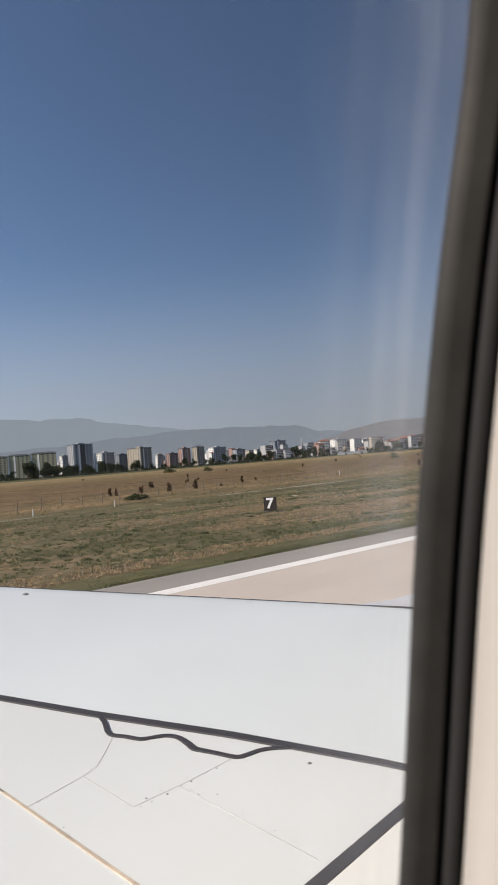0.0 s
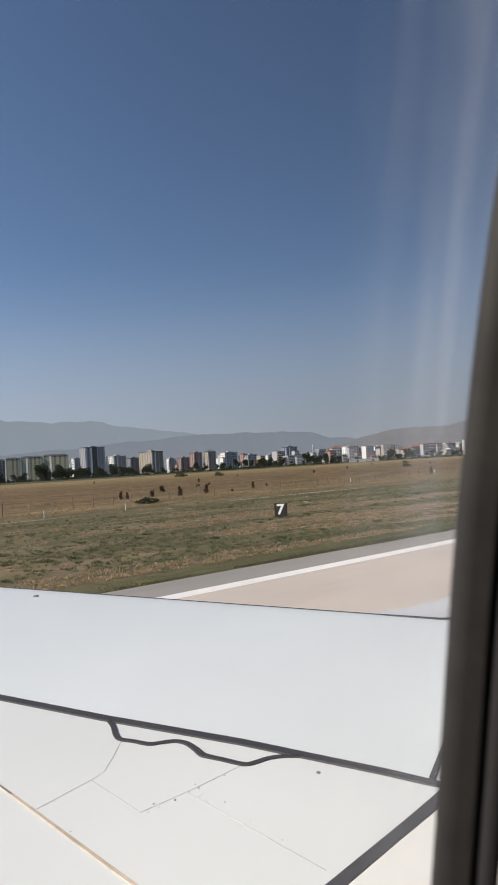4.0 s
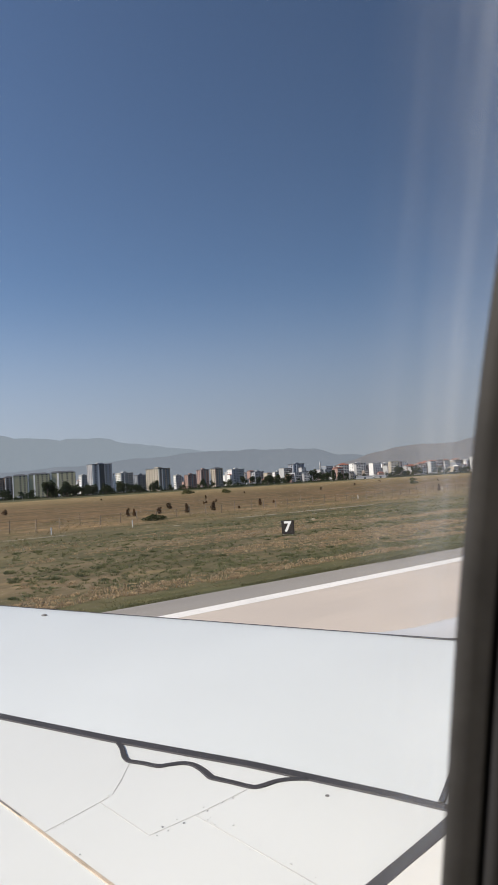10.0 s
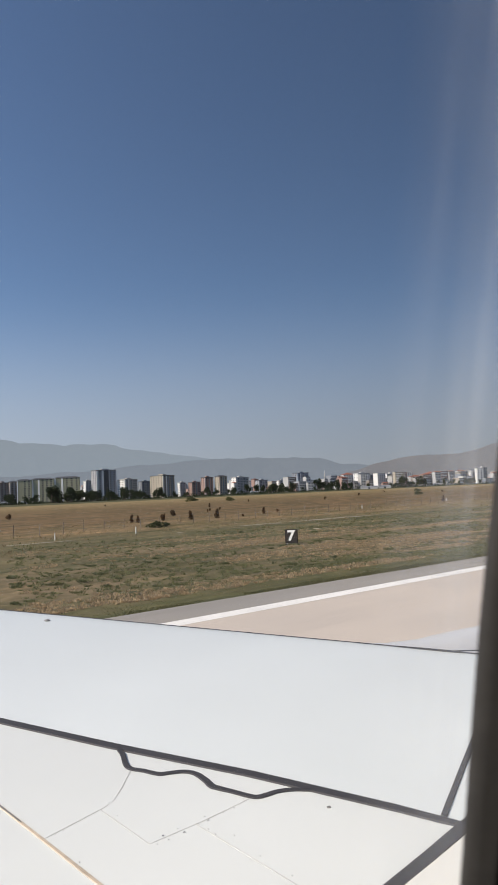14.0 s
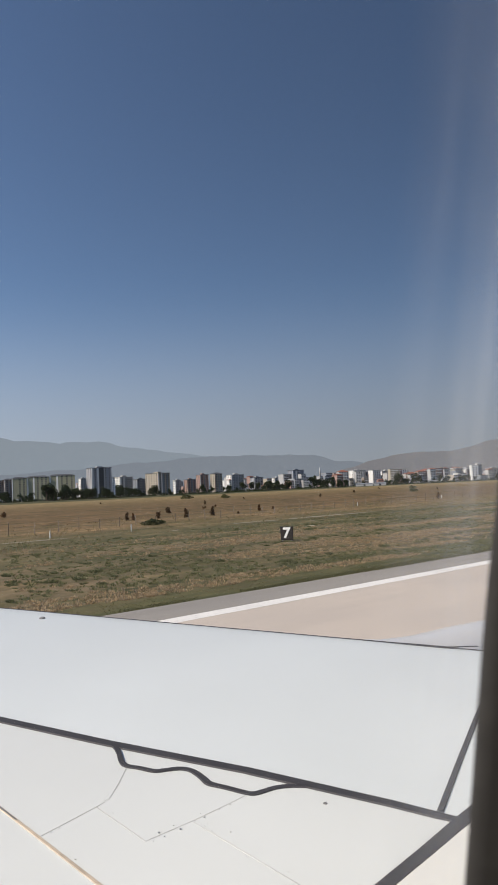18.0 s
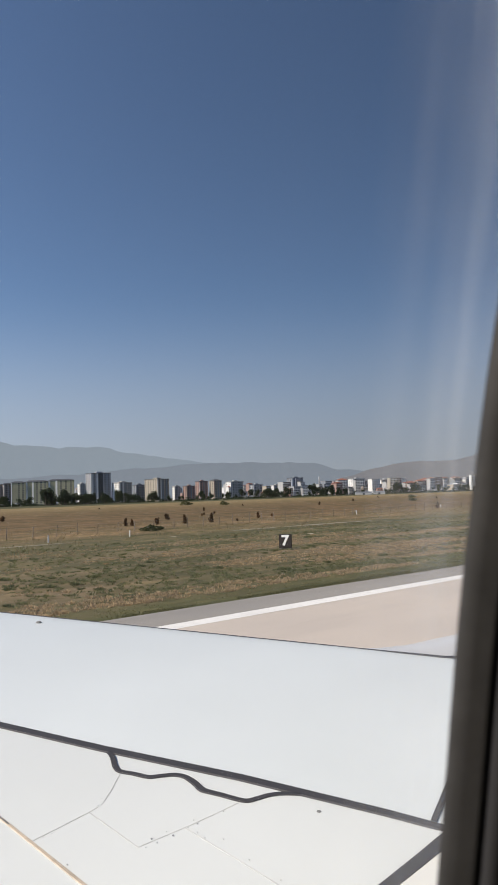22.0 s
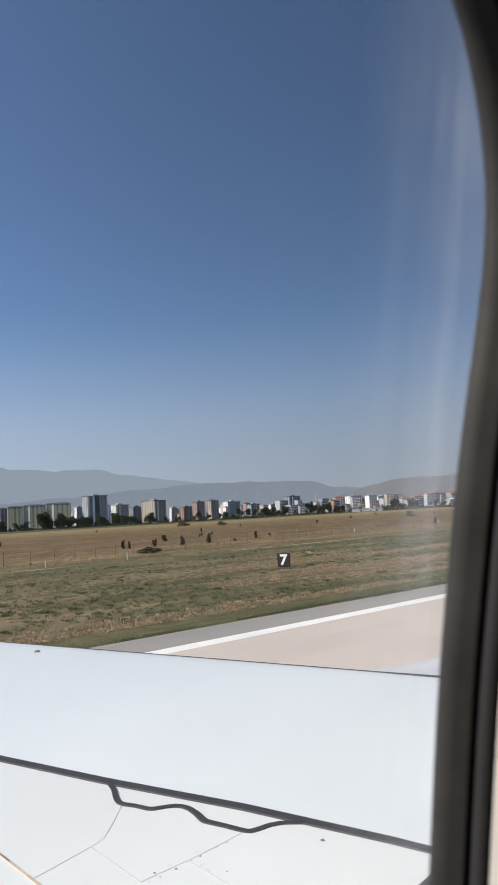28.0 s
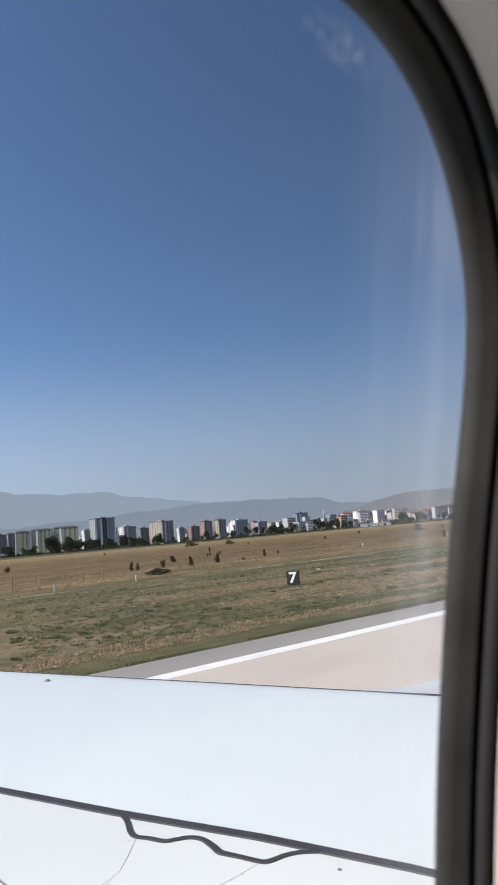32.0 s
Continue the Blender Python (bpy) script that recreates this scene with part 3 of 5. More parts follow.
SPANS = [0.0, 0.6, 1.2, 1.8, 2.4, 3.0, 3.6, 4.2, 5.0, 6.0, 7.5, 9.0, 11.0, 13.0, 15.0]
slat_sections, box_sections = [], []
for y in SPANS:
    lx, sx, tx, z = leading_x(y), seal_x(y) if y < 8 else leading_x(y) - 0.14 * (leading_x(y) - trailing_x(y)) - 0.1, trailing_x(y), wing_z(y)
    sx = min(sx, lx - 0.25)
    thick = 0.62 - 0.03 * y
    slat_sections.append([(sx, y, z), ((sx + lx) / 2, y, z + 0.004), (lx - 0.45, y, z + 0.003), (lx - 0.24, y, z + 0.001), (lx - 0.11, y, z - 0.001), (lx - 0.045, y, z - 0.008),
                          (lx - 0.012, y, z - 0.035), (lx, y, z - 0.08), (lx - 0.03, y, z - 0.19), (lx - 0.14, y, z - 0.25), (sx, y, z - thick * 0.7)])
    box_sections.append([(sx - 0.001, y, z), ((sx + tx) / 2, y, z), (tx + 0.6, y, z - 0.02), (tx, y, z - 0.12), (tx + 0.5, y, z - 0.2), ((sx + tx) / 2, y, z - thick), (sx - 0.001, y, z - thick * 0.7)])
loft("slat", slat_sections, SLAT_PAINT, airliner, "bluish-white leading-edge panel of the wing")
loft("wing_panel", box_sections, WING_WHITE, airliner, "off-white wing skin with sealed access panels")


def ribbon(name, points, widths, material, label="", lift=0.0022, sub=1, parent=None):
    """A flat bead of sealant on the wing: a centre line in plan and its widths."""
    pts = [Vector((x, y, 0)) for x, y in points]
    if sub > 1:
        ctrl = [pts[0]] + pts + [pts[-1]]
        w2, p2 = [], []
        for i in range(len(pts) - 1):
            a, b, c, d = ctrl[i:i + 4]
            for k in range(sub):
                t = k / sub
                p2.append(0.5 * ((2 * b) + (c - a) * t + (2 * a - 5 * b + 4 * c - d) * t * t + (3 * b - a - 3 * c + d) * t ** 3))
                w2.append(widths[i] * (1 - t) + widths[i + 1] * t)
        pts, widths = p2 + [pts[-1]], w2 + [widths[-1]]
    bm = bmesh.new()
    prev = None
    for i, p in enumerate(pts):
        d = (pts[min(i + 1, len(pts) - 1)] - pts[max(i - 1, 0)]).normalized()
        side = Vector((-d.y, d.x, 0)) * widths[i] / 2
        row = []
        for s, up in ((1.0, 0.0002), (0.86, lift), (-0.86, lift), (-1.0, 0.0002)):
            q = p + side * s
            row.append(bm.verts.new((q.x, q.y, wing_z(q.y, up))))
        if prev:
            for k in range(3):
                bm.faces.new((prev[k], row[k], row[k + 1], prev[k + 1]))
        prev = row
    bmesh.ops.recalc_face_normals(bm, faces=bm.faces)
    if sum(f.normal.z for f in bm.faces) < 0:
        bmesh.ops.reverse_faces(bm, faces=bm.faces)
    return part(name, bm, material, parent or airliner, label)


# seals between the panels
ribbon("panel_seal", [(seal_x(y), y) for y in (7.6, 5.0, 3.402, 2.817)] + [(1.932, 2.236), (2.150, 1.690), (2.205, 1.53), (2.232, 1.462)],
       [0.052, 0.052, 0.053, 0.054, 0.054, 0.050, 0.046, 0.036], SEALANT, "broad dark grey seal across the wing", 0.006)
ribbon("access_panel_seal", [(1.660, 2.765), (1.652, 2.735), (1.638, 2.698), (1.605, 2.627), (1.598, 2.579), (1.625, 2.531), (1.656, 2.466), (1.696, 2.445), (1.745, 2.418), (1.768, 2.373), (1.764, 2.307), (1.752, 2.251), (1.760, 2.220), (1.782, 2.167), (1.807, 2.100), (1.826, 2.073), (1.865, 2.063), (1.915, 2.055), (1.967, 2.029), (2.013, 1.985)],
       [0.0229, 0.0229, 0.0229, 0.0238, 0.0238, 0.0238, 0.0246, 0.0229, 0.0246, 0.0264, 0.0299, 0.0317, 0.0282, 0.0255, 0.0246, 0.0246, 0.0238, 0.0229, 0.0229, 0.0176], SEALANT, "wavy dark grey seal round an access panel", 0.006, 5)
ribbon("slat_end_seal", [(2.226, 1.540), (2.60, 1.700), (3.09, 1.907), (4.35, 2.43)], [0.023, 0.024, 0.026, 0.028], SEALANT, "dark grey seal at the end of the leading-edge panel", 0.007)
ribbon("root_seal", [(0.55, 1.29), (1.30, 1.365), (1.83, 1.4155), (1.99, 1.430), (2.17, 1.449), (2.29, 1.459), (2.9, 1.52), (4.6, 1.70)], [0.052, 0.051, 0.050, 0.053, 0.057, 0.060, 0.060, 0.058], SEALANT,
       "wide dark grey seal along the wing root", 0.007)
ribbon("tan_seal", [(1.055, 3.05), (1.078, 2.612), (1.093, 2.323), (1.108, 2.008), (1.13, 1.55)], [0.010, 0.011, 0.012, 0.013, 0.014], TAN_SEAL, "thin tan sealant seam", 0.0035)
ribbon("dark_seam", [(1.052, 3.2), (1.068, 2.78), (1.085, 2.47)], [0.009, 0.010, 0.006], SEAM_GREY, "", 0.0045)
for line in ([(1.597, 2.575), (1.490, 2.470), (1.400, 2.391)], [(1.380, 2.385), (1.338, 2.373), (1.215, 2.347), (1.093, 2.323)],
             [(1.338, 2.373), (1.341, 2.222), (1.344, 2.072)], [(1.344, 2.072), (1.458, 2.072), (1.574, 2.073), (1.700, 2.080), (1.796, 2.087)],
             [(1.535, 2.073), (1.543, 1.850), (1.550, 1.634), (1.556, 1.45)]):
    ribbon("panel_joint", line, [0.0032] * len(line), JOINT, "", 0.001)
ribbon("edge_seam", [(leading_x(y) - 0.085, y) for y in (7.5, 5.5, 4.0, 3.2, 3.03, 2.85, 2.70, 2.62, 1.8)], [0.008, 0.008, 0.008, 0.009, 0.012, 0.034, 0.042, 0.012, 0.012], SEALANT, "thin dark seam behind the leading edge", 0.004)
ribbon("edge_seam", [(4.108, 2.683), (4.19, 2.63), (4.265, 2.575)], [0.014, 0.012, 0.010], SEALANT, "", 0.005)
FASTENER_ME = {}
for finish in (STEEL, JOINT, SEAM_GREY):
    bm = rod((0, 0, -0.001), (0, 0, 0.0022), 0.0045, 0.0038, 10)
    FASTENER_ME[finish.name] = bpy.data.meshes.new("fastener")
    bm.to_mesh(FASTENER_ME[finish.name])
    bm.free()
rnd = random.Random(11)


def fasten(x, y, size=1.0, material=None):
    finish = material or (STEEL if rnd.random() < 0.2 else JOINT)
    part_of("fastener", FASTENER_ME[finish.name], finish, airliner, "", Matrix.LocRotScale((x, y, wing_z(y, 0.007 if y > 4 else 0.0005)), None, (size, size, 1)))


FASTENERS = ((1.139, 2.323, 0.50), (1.172, 2.328, 0.50), (1.121, 2.129, 0.60), (1.386, 2.396, 0.50), (1.360, 2.296, 0.45), (1.407, 2.085, 0.92), (1.363, 2.055, 0.50), (1.407, 2.053, 0.50), (1.471, 2.091, 0.45), (1.474, 2.056, 0.95), (1.543, 2.065, 0.45), (1.590, 2.094, 0.60), (1.584, 2.064, 0.80), (1.547, 2.018, 0.60), (1.546, 1.977, 0.50), (1.709, 2.072, 0.80), (1.589, 1.932, 0.70), (1.659, 2.072, 0.50), (1.572, 1.645, 0.60))
for x, y, size in FASTENERS:
    fasten(x, y, size, STEEL if size > 0.9 else None)
for (ax, ay), (bx, by), n in (((1.53, 2.02), (1.53, 1.55), 3), ((1.565, 2.02), (1.575, 1.55), 3), ((1.42, 2.43), (1.56, 2.57), 3)):
    for k in range(n):
        f = k / (n - 1)
        fasten(ax + (bx - ax) * f + rnd.uniform(-0.006, 0.006), ay + (by - ay) * f + rnd.uniform(-0.006, 0.006), rnd.choice((0.3, 0.4, 0.4)))
fasten(1.973, 1.853, 1.9, SEAM_GREY)

bm = bmesh.new()
bmesh.ops.create_icosphere(bm, subdivisions=3, radius=1, matrix=Matrix.Translation((2.468, 5.072, wing_z(5.072, 0.004))) @ Matrix.Diagonal((0.022, 0.020, 0.011, 1)))
part("screw_head", bm, SEAM_GREY, airliner, "dark domed screw head near the leading edge")

# wing-to-body fairing, rising towards the cabin
fair = []
for x, grow in ((-1.6, 0.5), (0.2, 0.85), (1.0, 1.0), (2.0, 1.0), (3.0, 0.95), (4.2, 0.8), (6.3, 0.5)):
    edge = 1.200 + 0.109 * x if x > -1 else 1.0
    fair.append([(x, edge, wing_z(edge, 0.004)), (x, edge * 0.8, wing_z(edge * 0.8, 0.012)), (x, edge * 0.55, wing_z(edge * 0.55, 0.04)), (x, edge * 0.3, wing_z(0.3, 0.13 * grow)), (x, 0.12, wing_z(0, 0.34 * grow)),
                 (x, 0.02, wing_z(0, 0.6 * grow)), (x, -0.2, 3.2), (x, 0.0, 2.7), (x, edge * 0.6, 2.75), (x, edge, wing_z(edge, -0.2))])
loft("body_fairing", fair, FAIRING, airliner, "cream-white wing root fairing")

# engine on its pylon
AX_Y, AX_Z = 3.88, 2.02
prof = [(4.2, 0.52), (4.9, 0.78), (5.6, 1.0), (6.3, 1.09), (7.2, 1.13), (8.0, 1.12), (8.5, 1.06), (8.75, 0.98), (8.85, 0.90), (8.8, 0.84), (8.3, 0.82), (7.6, 0.83)]
secs = [[(x, AX_Y + r * math.cos(2 * math.pi * k / 40), AX_Z + r * math.sin(2 * math.pi * k / 40)) for k in range(40)] for x, r in prof]
nacelle = loft("nacelle", secs, NACELLE, airliner, "white engine nacelle ahead of the wing")
pyl = []
for x, w, t in ((3.2, 0.04, 3.55), (3.9, 0.06, 3.545), (4.2, 0.08, 3.525), (4.5, 0.10, 3.466), (4.81, 0.13, 3.410), (5.16, 0.16, 3.371), (5.5, 0.17, 3.338), (6.0, 0.17, 3.325), (6.6, 0.15, 3.300), (7.2, 0.09, 3.21), (7.6, 0.03, 3.10)):
    c = 3.80
    pyl.append([(x, c - w * 3.0, t - 0.5), (x, c - w * 1.9, t - 0.14), (x, c - w, t - 0.03), (x, c, t), (x, c + w, t - 0.03), (x, c + w * 1.9, t - 0.14), (x, c + w * 3.0, t - 0.5), (x, c + w, 2.5), (x, c - w, 2.5)])
loft("pylon", pyl, NACELLE, airliner, "white engine pylon")
part("engine_core", rod((3.4, AX_Y, AX_Z), (7.6, AX_Y, AX_Z), 0.32, 0.5, 24), METAL_GREY, airliner)

# undercarriage under the wing
leg = part("gear_leg", rod((-0.4, 1.75, 0.55), (-0.4, 1.6, 3.2), 0.10, 0.13, 14), METAL_GREY, airliner)
for dy in (-0.24, 0.24):
    bm = bmesh.new()
    bmesh.ops.create_cone(bm, cap_ends=True, segments=32, radius1=0.55, radius2=0.55, depth=0.36, matrix=Matrix.Translation((-0.4, 1.75 + dy, 0.608)) @ Matrix.Rotation(radians(90), 4, "X"))
    bmesh.ops.bevel(bm, geom=[e for e in bm.edges if len(e.link_faces) == 2 and e.calc_face_angle(0) > 1], offset=0.08, segments=3, affect="EDGES", profile=0.5)
    wheel = part("wheel", bm, TYRE, airliner)
    part("rim", rod((-0.4, 1.75 + dy * 1.8, 0.608), (-0.4, 1.75 + dy * 0.4, 0.608), 0.26, 0.24, 20), METAL_GREY, wheel)

# cabin: window wall
EYE_Z, WALL_Y, LEAN = 4.70, 0.13, 0.1839
UNIT = 1 / math.sqrt(1 + LEAN * LEAN)
WIN_X, WIN_HW, WIN_V, WIN_HH, WIN_R = 0.1138, 0.117, -0.022, 0.2369, 0.086


def on_wall(u, v, n):
    """A point of the window wall: u along the cabin, v up the wall, n inwards."""
    return (u, WALL_Y - LEAN * UNIT * v - UNIT * n, EYE_Z + UNIT * v - LEAN * UNIT * n)


SWELL = (0.00014, 0.00183, 0.00054, -0.00046, -0.00206, -0.00331, -0.00266, -0.00224, 0.00062, 0.00339, -0.00202)


def swell(v):
    """How far the forward side of the window bows out at height v."""
    return sum(k * math.exp(-((v + 0.24 - 0.04 * i) / 0.038) ** 2) for i, k in enumerate(SWELL))


def outline(off, count=14):
    hw, hh, r = WIN_HW + off, WIN_HH + off, WIN_R + off
    pts = []
    for cx, cv, a0 in ((hw - r, hh - r, 0), (-hw + r, hh - r, 90), (-hw + r, -hh + r, 180), (hw - r, -hh + r, 270)):
        for k in range(count):
            a = radians(a0 + 90 * k / (count - 1))
            pts.append((WIN_X + cx + r * math.cos(a), WIN_V + cv + r * math.sin(a)))
    for k in range(1, 40):
        pts.append((WIN_X + hw, WIN_V - hh + r + 2 * (hh - r) * k / 40))
    # the moulding is worn and bowed: its forward side swells and narrows a little on the way down
    return [(u + swell(v) * min(1.0, max(0.0, (u - WIN_X) / 0.03)), v) for u, v in pts]


def ring(name, profile, material, parent, label=""):
    rows = [[on_wall(u, v, n) for u, v in outline(off)] for off, n in profile]
    n = len(rows[0])
    verts = [p for r in rows for p in r]
    faces = [(i * n + k, i * n + (k + 1) % n, (i + 1) * n + (k + 1) % n, (i + 1) * n + k) for i in range(len(rows) - 1) for k in range(n)]
    bm = bmesh.new()
    me = mesh_from(name, verts, faces, True)
    bm.from_mesh(me)
    bpy.data.meshes.remove(me)
    bmesh.ops.recalc_face_normals(bm, faces=bm.faces)
    return part(name, bm, material, parent, label)


window = thing("window_1", "rounded cabin window with a grey frame, black seal and cream surround", "window", kind="structure")
ring("window_frame", [(0.034, -0.012), (0.024, -0.010), (0.008, -0.004), (0.0, 0.0), (0.0006, 0.003), (0.0014, 0.0072), (0.0026, 0.0080), (0.0030, 0.0118), (0.0042, 0.0124), (0.034, 0.0126), (0.036, -0.012), (0.034, -0.012)],
     FRAME_GREY, window, "dark grey-brown moulded window frame")
ring("window_groove", [(0.0034, 0.0127), (0.0062, 0.0130), (0.0066, 0.0142), (0.0044, 0.0150), (0.030, 0.0152), (0.030, 0.0127)], RUBBER, window, "black groove round the frame")
ring("window_seal", [(0.0060, 0.0146), (0.0034, 0.0150), (0.0030, 0.0160), (0.0030, 0.0182), (0.0044, 0.0202), (0.0068, 0.0208), (0.030, 0.0210), (0.030, 0.0153)], GASKET, window, "dark charcoal rubber window seal")
ring("window_surround", [(0.0055, 0.0212), (0.0062, 0.0222), (0.0082, 0.0270), (0.0112, 0.0340), (0.0160, 0.0420), (0.0240, 0.0490), (0.036, 0.0535), (0.052, 0.0560), (0.070, 0.0575)], LINER, window, "cream plastic window surround")
pane_pts = [(u - WIN_X, v) for u, v in outline(0.022)]
bm = bmesh.new()
bm.faces.new([bm.verts.new((u, 0, v)) for u, v in pane_pts])
pane = part("pane", bm, PANE, window, "clear acrylic pane with pale streaks")
pane.matrix_basis = Matrix.Translation(on_wall(WIN_X, 0, -0.008)) @ Matrix.Rotation(math.atan(LEAN), 4, "X")
pane.visible_shadow = False


def wall_with_opening(name, off, n, u0, u1, v0, v1, material, label):
    pts = []
    for p in outline(off):
        if not pts or (Vector(p) - Vector(pts[-1])).length > 1e-6:
            pts.append(p)
    bm = bmesh.new()
    loops = [[bm.verts.new(on_wall(u, v, n)) for u, v in loop] for loop in (pts, [(u0, v0), (WIN_X, v0), (u1, v0), (u1, WIN_V), (u1, v1), (WIN_X, v1), (u0, v1), (u0, WIN_V)])]
    edges = [bm.edges.new((p, q)) for loop in loops for p, q in zip(loop, loop[1:] + loop[:1])]
    bmesh.ops.triangle_fill(bm, edges=edges, use_beauty=True)
    bmesh.ops.recalc_face_normals(bm, faces=bm.faces)
    return tagged(part(name, bm, material), label, "wall", kind="structure")


wall_with_opening("wall_cabin_side", 0.070, 0.0575, -2.0, 2.0, -1.25, 0.62, LINER, "cream moulded cabin sidewall")
wall_with_opening("wall_fuselage_skin", 0.034, -0.0125, -3.0, 5.0, -1.35, 0.75, SKIN, "white painted fuselage skin round the window")


def slab(name, x0, y0, z0, x1, y1, z1, material, label, category):
    return tagged(part(name, box(x0, y0, z0, x1, y1, z1, 0.01), material), label, category, kind="structure")


slab("cabin_floor", -2.0, -3.5, 3.40, 2.0, 0.30, 3.46, CARPET, "dark blue-grey cabin floor", "floor")
slab("ceiling", -2.0, -3.5, 5.28, 2.0, -0.01, 5.34, LINER, "cream cabin ceiling panel", "ceiling")
slab("wall_cabin_far", -2.0, -3.56, 3.40, 2.0, -3.5, 5.34, CABIN, "grey far cabin wall", "wall")
slab("wall_cabin_front", 2.0, -3.56, 3.40, 2.05, 0.30, 5.34, CABIN, "grey forward cabin partition", "wall")
slab("wall_cabin_rear", -2.05, -3.56, 3.40, -2.0, 0.30, 5.34, CABIN, "grey rear cabin partition", "wall")
crown_v, crown_f = [], []
arc = list(range(38, 325, 11))
for x in (-3.0, 1.0, 5.0):
    crown_v += [(x, -1.83 + 1.98 * math.cos(radians(a)), 4.25 + 1.98 * math.sin(radians(a))) for a in arc]
for i in range(2):
    crown_f += [(i * len(arc) + k, i * len(arc) + k + 1, (i + 1) * len(arc) + k + 1, (i + 1) * len(arc) + k) for k in range(len(arc) - 1)]
part_of("fuselage", mesh_from("fuselage", crown_v, crown_f, True), SKIN, airliner, "white fuselage section")


# ---------------------------------------------------------------- plants
def leaf_cloud(blobs, count, size, seed, flat=0.6):
    """Leaf-sized quads scattered through a few uneven blobs."""
    r = random.Random(seed)
    verts, faces = [], []
    for _ in range(count):
        cx, cy, cz, rx, rz = r.choice(blobs)
        while True:
            d = Vector((r.uniform(-1, 1), r.uniform(-1, 1), r.uniform(-1, 1)))
            if 0.25 < d.length < 1:
                break
        d = d.normalized() * d.length ** 0.5
        c = Vector((cx + d.x * rx, cy + d.y * rx, cz + d.z * rz))
        t = Vector((r.gauss(0, 1), r.gauss(0, 1), r.gauss(0, flat))).normalized()
        n = t.cross(Vector((r.gauss(0, 1), r.gauss(0, 1), r.gauss(0, 1)))).normalized()
        s = size * r.uniform(0.6, 1.4)
        i = len(verts)
        verts += [c + t * s, c + n * s * 0.6, c - t * s, c - n * s * 0.6]
        faces.append((i, i + 1, i + 2, i + 3))
    return verts, faces


def tree(seed, height, spread, label, group="trees along the field", material=LEAF):
    r = random.Random(seed)
    ob = thing("tree", label, "tree", group=group)
    bm = rod((0, 0, -0.1), (0, 0, height * 0.55), height * 0.03, height * 0.015, 7)
    blobs = []
    for k in range(8):
        a, z = r.uniform(0, 6.28), height * r.uniform(0.32, 0.86)
        d = spread * r.uniform(0.25, 0.75) * (1.1 - abs(z / height - 0.5))
        tip = (d * math.cos(a), d * math.sin(a), z)
        add_rod(bm, (0, 0, height * r.uniform(0.2, 0.5)), tip, height * 0.012, height * 0.004, 5)
        blobs.append((*tip, spread * r.uniform(0.35, 0.55), height * r.uniform(0.13, 0.22)))
    part("trunk", bm, BARK, ob)
    v, f = leaf_cloud(blobs, 900, height * 0.045, seed)
    part_of("crown", mesh_from("crown", v, f), material, ob)
    return ob


def conifer(seed, height, spread, label, group="conifers"):
    r = random.Random(seed)
    ob = thing("conifer", label, "tree", group=group)
    part("trunk", rod((0, 0, -0.1), (0, 0, height), height * 0.022, 0.02, 7), BARK, ob)
    verts, faces = [], []
    tiers = int(height * 1.5)
    for k in range(tiers):
        z = height * (0.1 + 0.88 * k / tiers)
        reach = spread * (1 - (k / tiers) ** 1.1) * r.uniform(0.75, 1.1) + 0.15
        for j in range(9):
            a = r.uniform(0, 6.28)
            d = Vector((math.cos(a), math.sin(a), 0))
            side = Vector((-d.y, d.x, 0))
            for m in range(5):
                f = (m + 0.6) / 5
                c = d * reach * f + Vector((0, 0, z - 0.28 * reach * f + 0.18 * reach * f * f))
                w = 0.22 * reach * (1.15 - f) + 0.1
                i = len(verts)
                verts += [c - side * w, c + d * w * 1.1 + Vector((0, 0, -0.05)), c + side * w, c - d * w * 0.7 + Vector((0, 0, 0.12))]
                faces.append((i, i + 1, i + 2, i + 3))
    part_of("crown", mesh_from("crown", verts, faces), NEEDLE, ob)
    return ob


def bush(seed, w, h, label, material, name="bush", group="bushes in the grass"):
    r = random.Random(seed)
    ob = thing(name, label, "bush", group=group)
    bm = bmesh.new()
    blobs = []
    for k in range(6):
        a = r.uniform(0, 6.28)
        d = w * 0.5 * r.uniform(0.1, 0.75)
        blobs.append((d * math.cos(a), d * math.sin(a), h * (0.22 + 0.12 * k) * r.uniform(0.8, 1.1), w * (0.36 - 0.03 * k), h * 0.26))
        add_rod(bm, (0, 0, -0.05), blobs[-1][:3], 0.03, 0.012, 5)
    part("stems", bm, BARK, ob)
    v, f = leaf_cloud(blobs, 420, 0.1 * max(w, h) ** 0.6, seed)
    part_of("leaves", mesh_from("leaves", v, f), material, ob)
    return ob


def place(ob, x, y, rz=0.0, s=1.0, z=0.0):
    ob.matrix_basis = Matrix.LocRotScale((x, y, z), Euler((0, 0, rz)), (s, s, s))
    return ob


def scatter(protos, spots, rnd, lo=0.8, hi=1.25):
    """Plants at the given spots: the first use of each is the plant itself, the rest are copies."""
    used = set()
    for x, y, s in spots:
        p = rnd.choice(protos)
        k = s * rnd.uniform(lo, hi)
        a = rnd.uniform(0, 6.28)
        if p.name in used:
            q = copy_thing(p, Matrix.Translation((x, y, 0)) @ Matrix.Rotation(a, 4, "Z"))
            q.scale = (k, k, k)
        else:
            used.add(p.name)
            place(p, x, y, a, k)


def polar(az, dist):
    return dist * math.cos(radians(az)), dist * math.sin(radians(az))


rnd = random.Random(21)
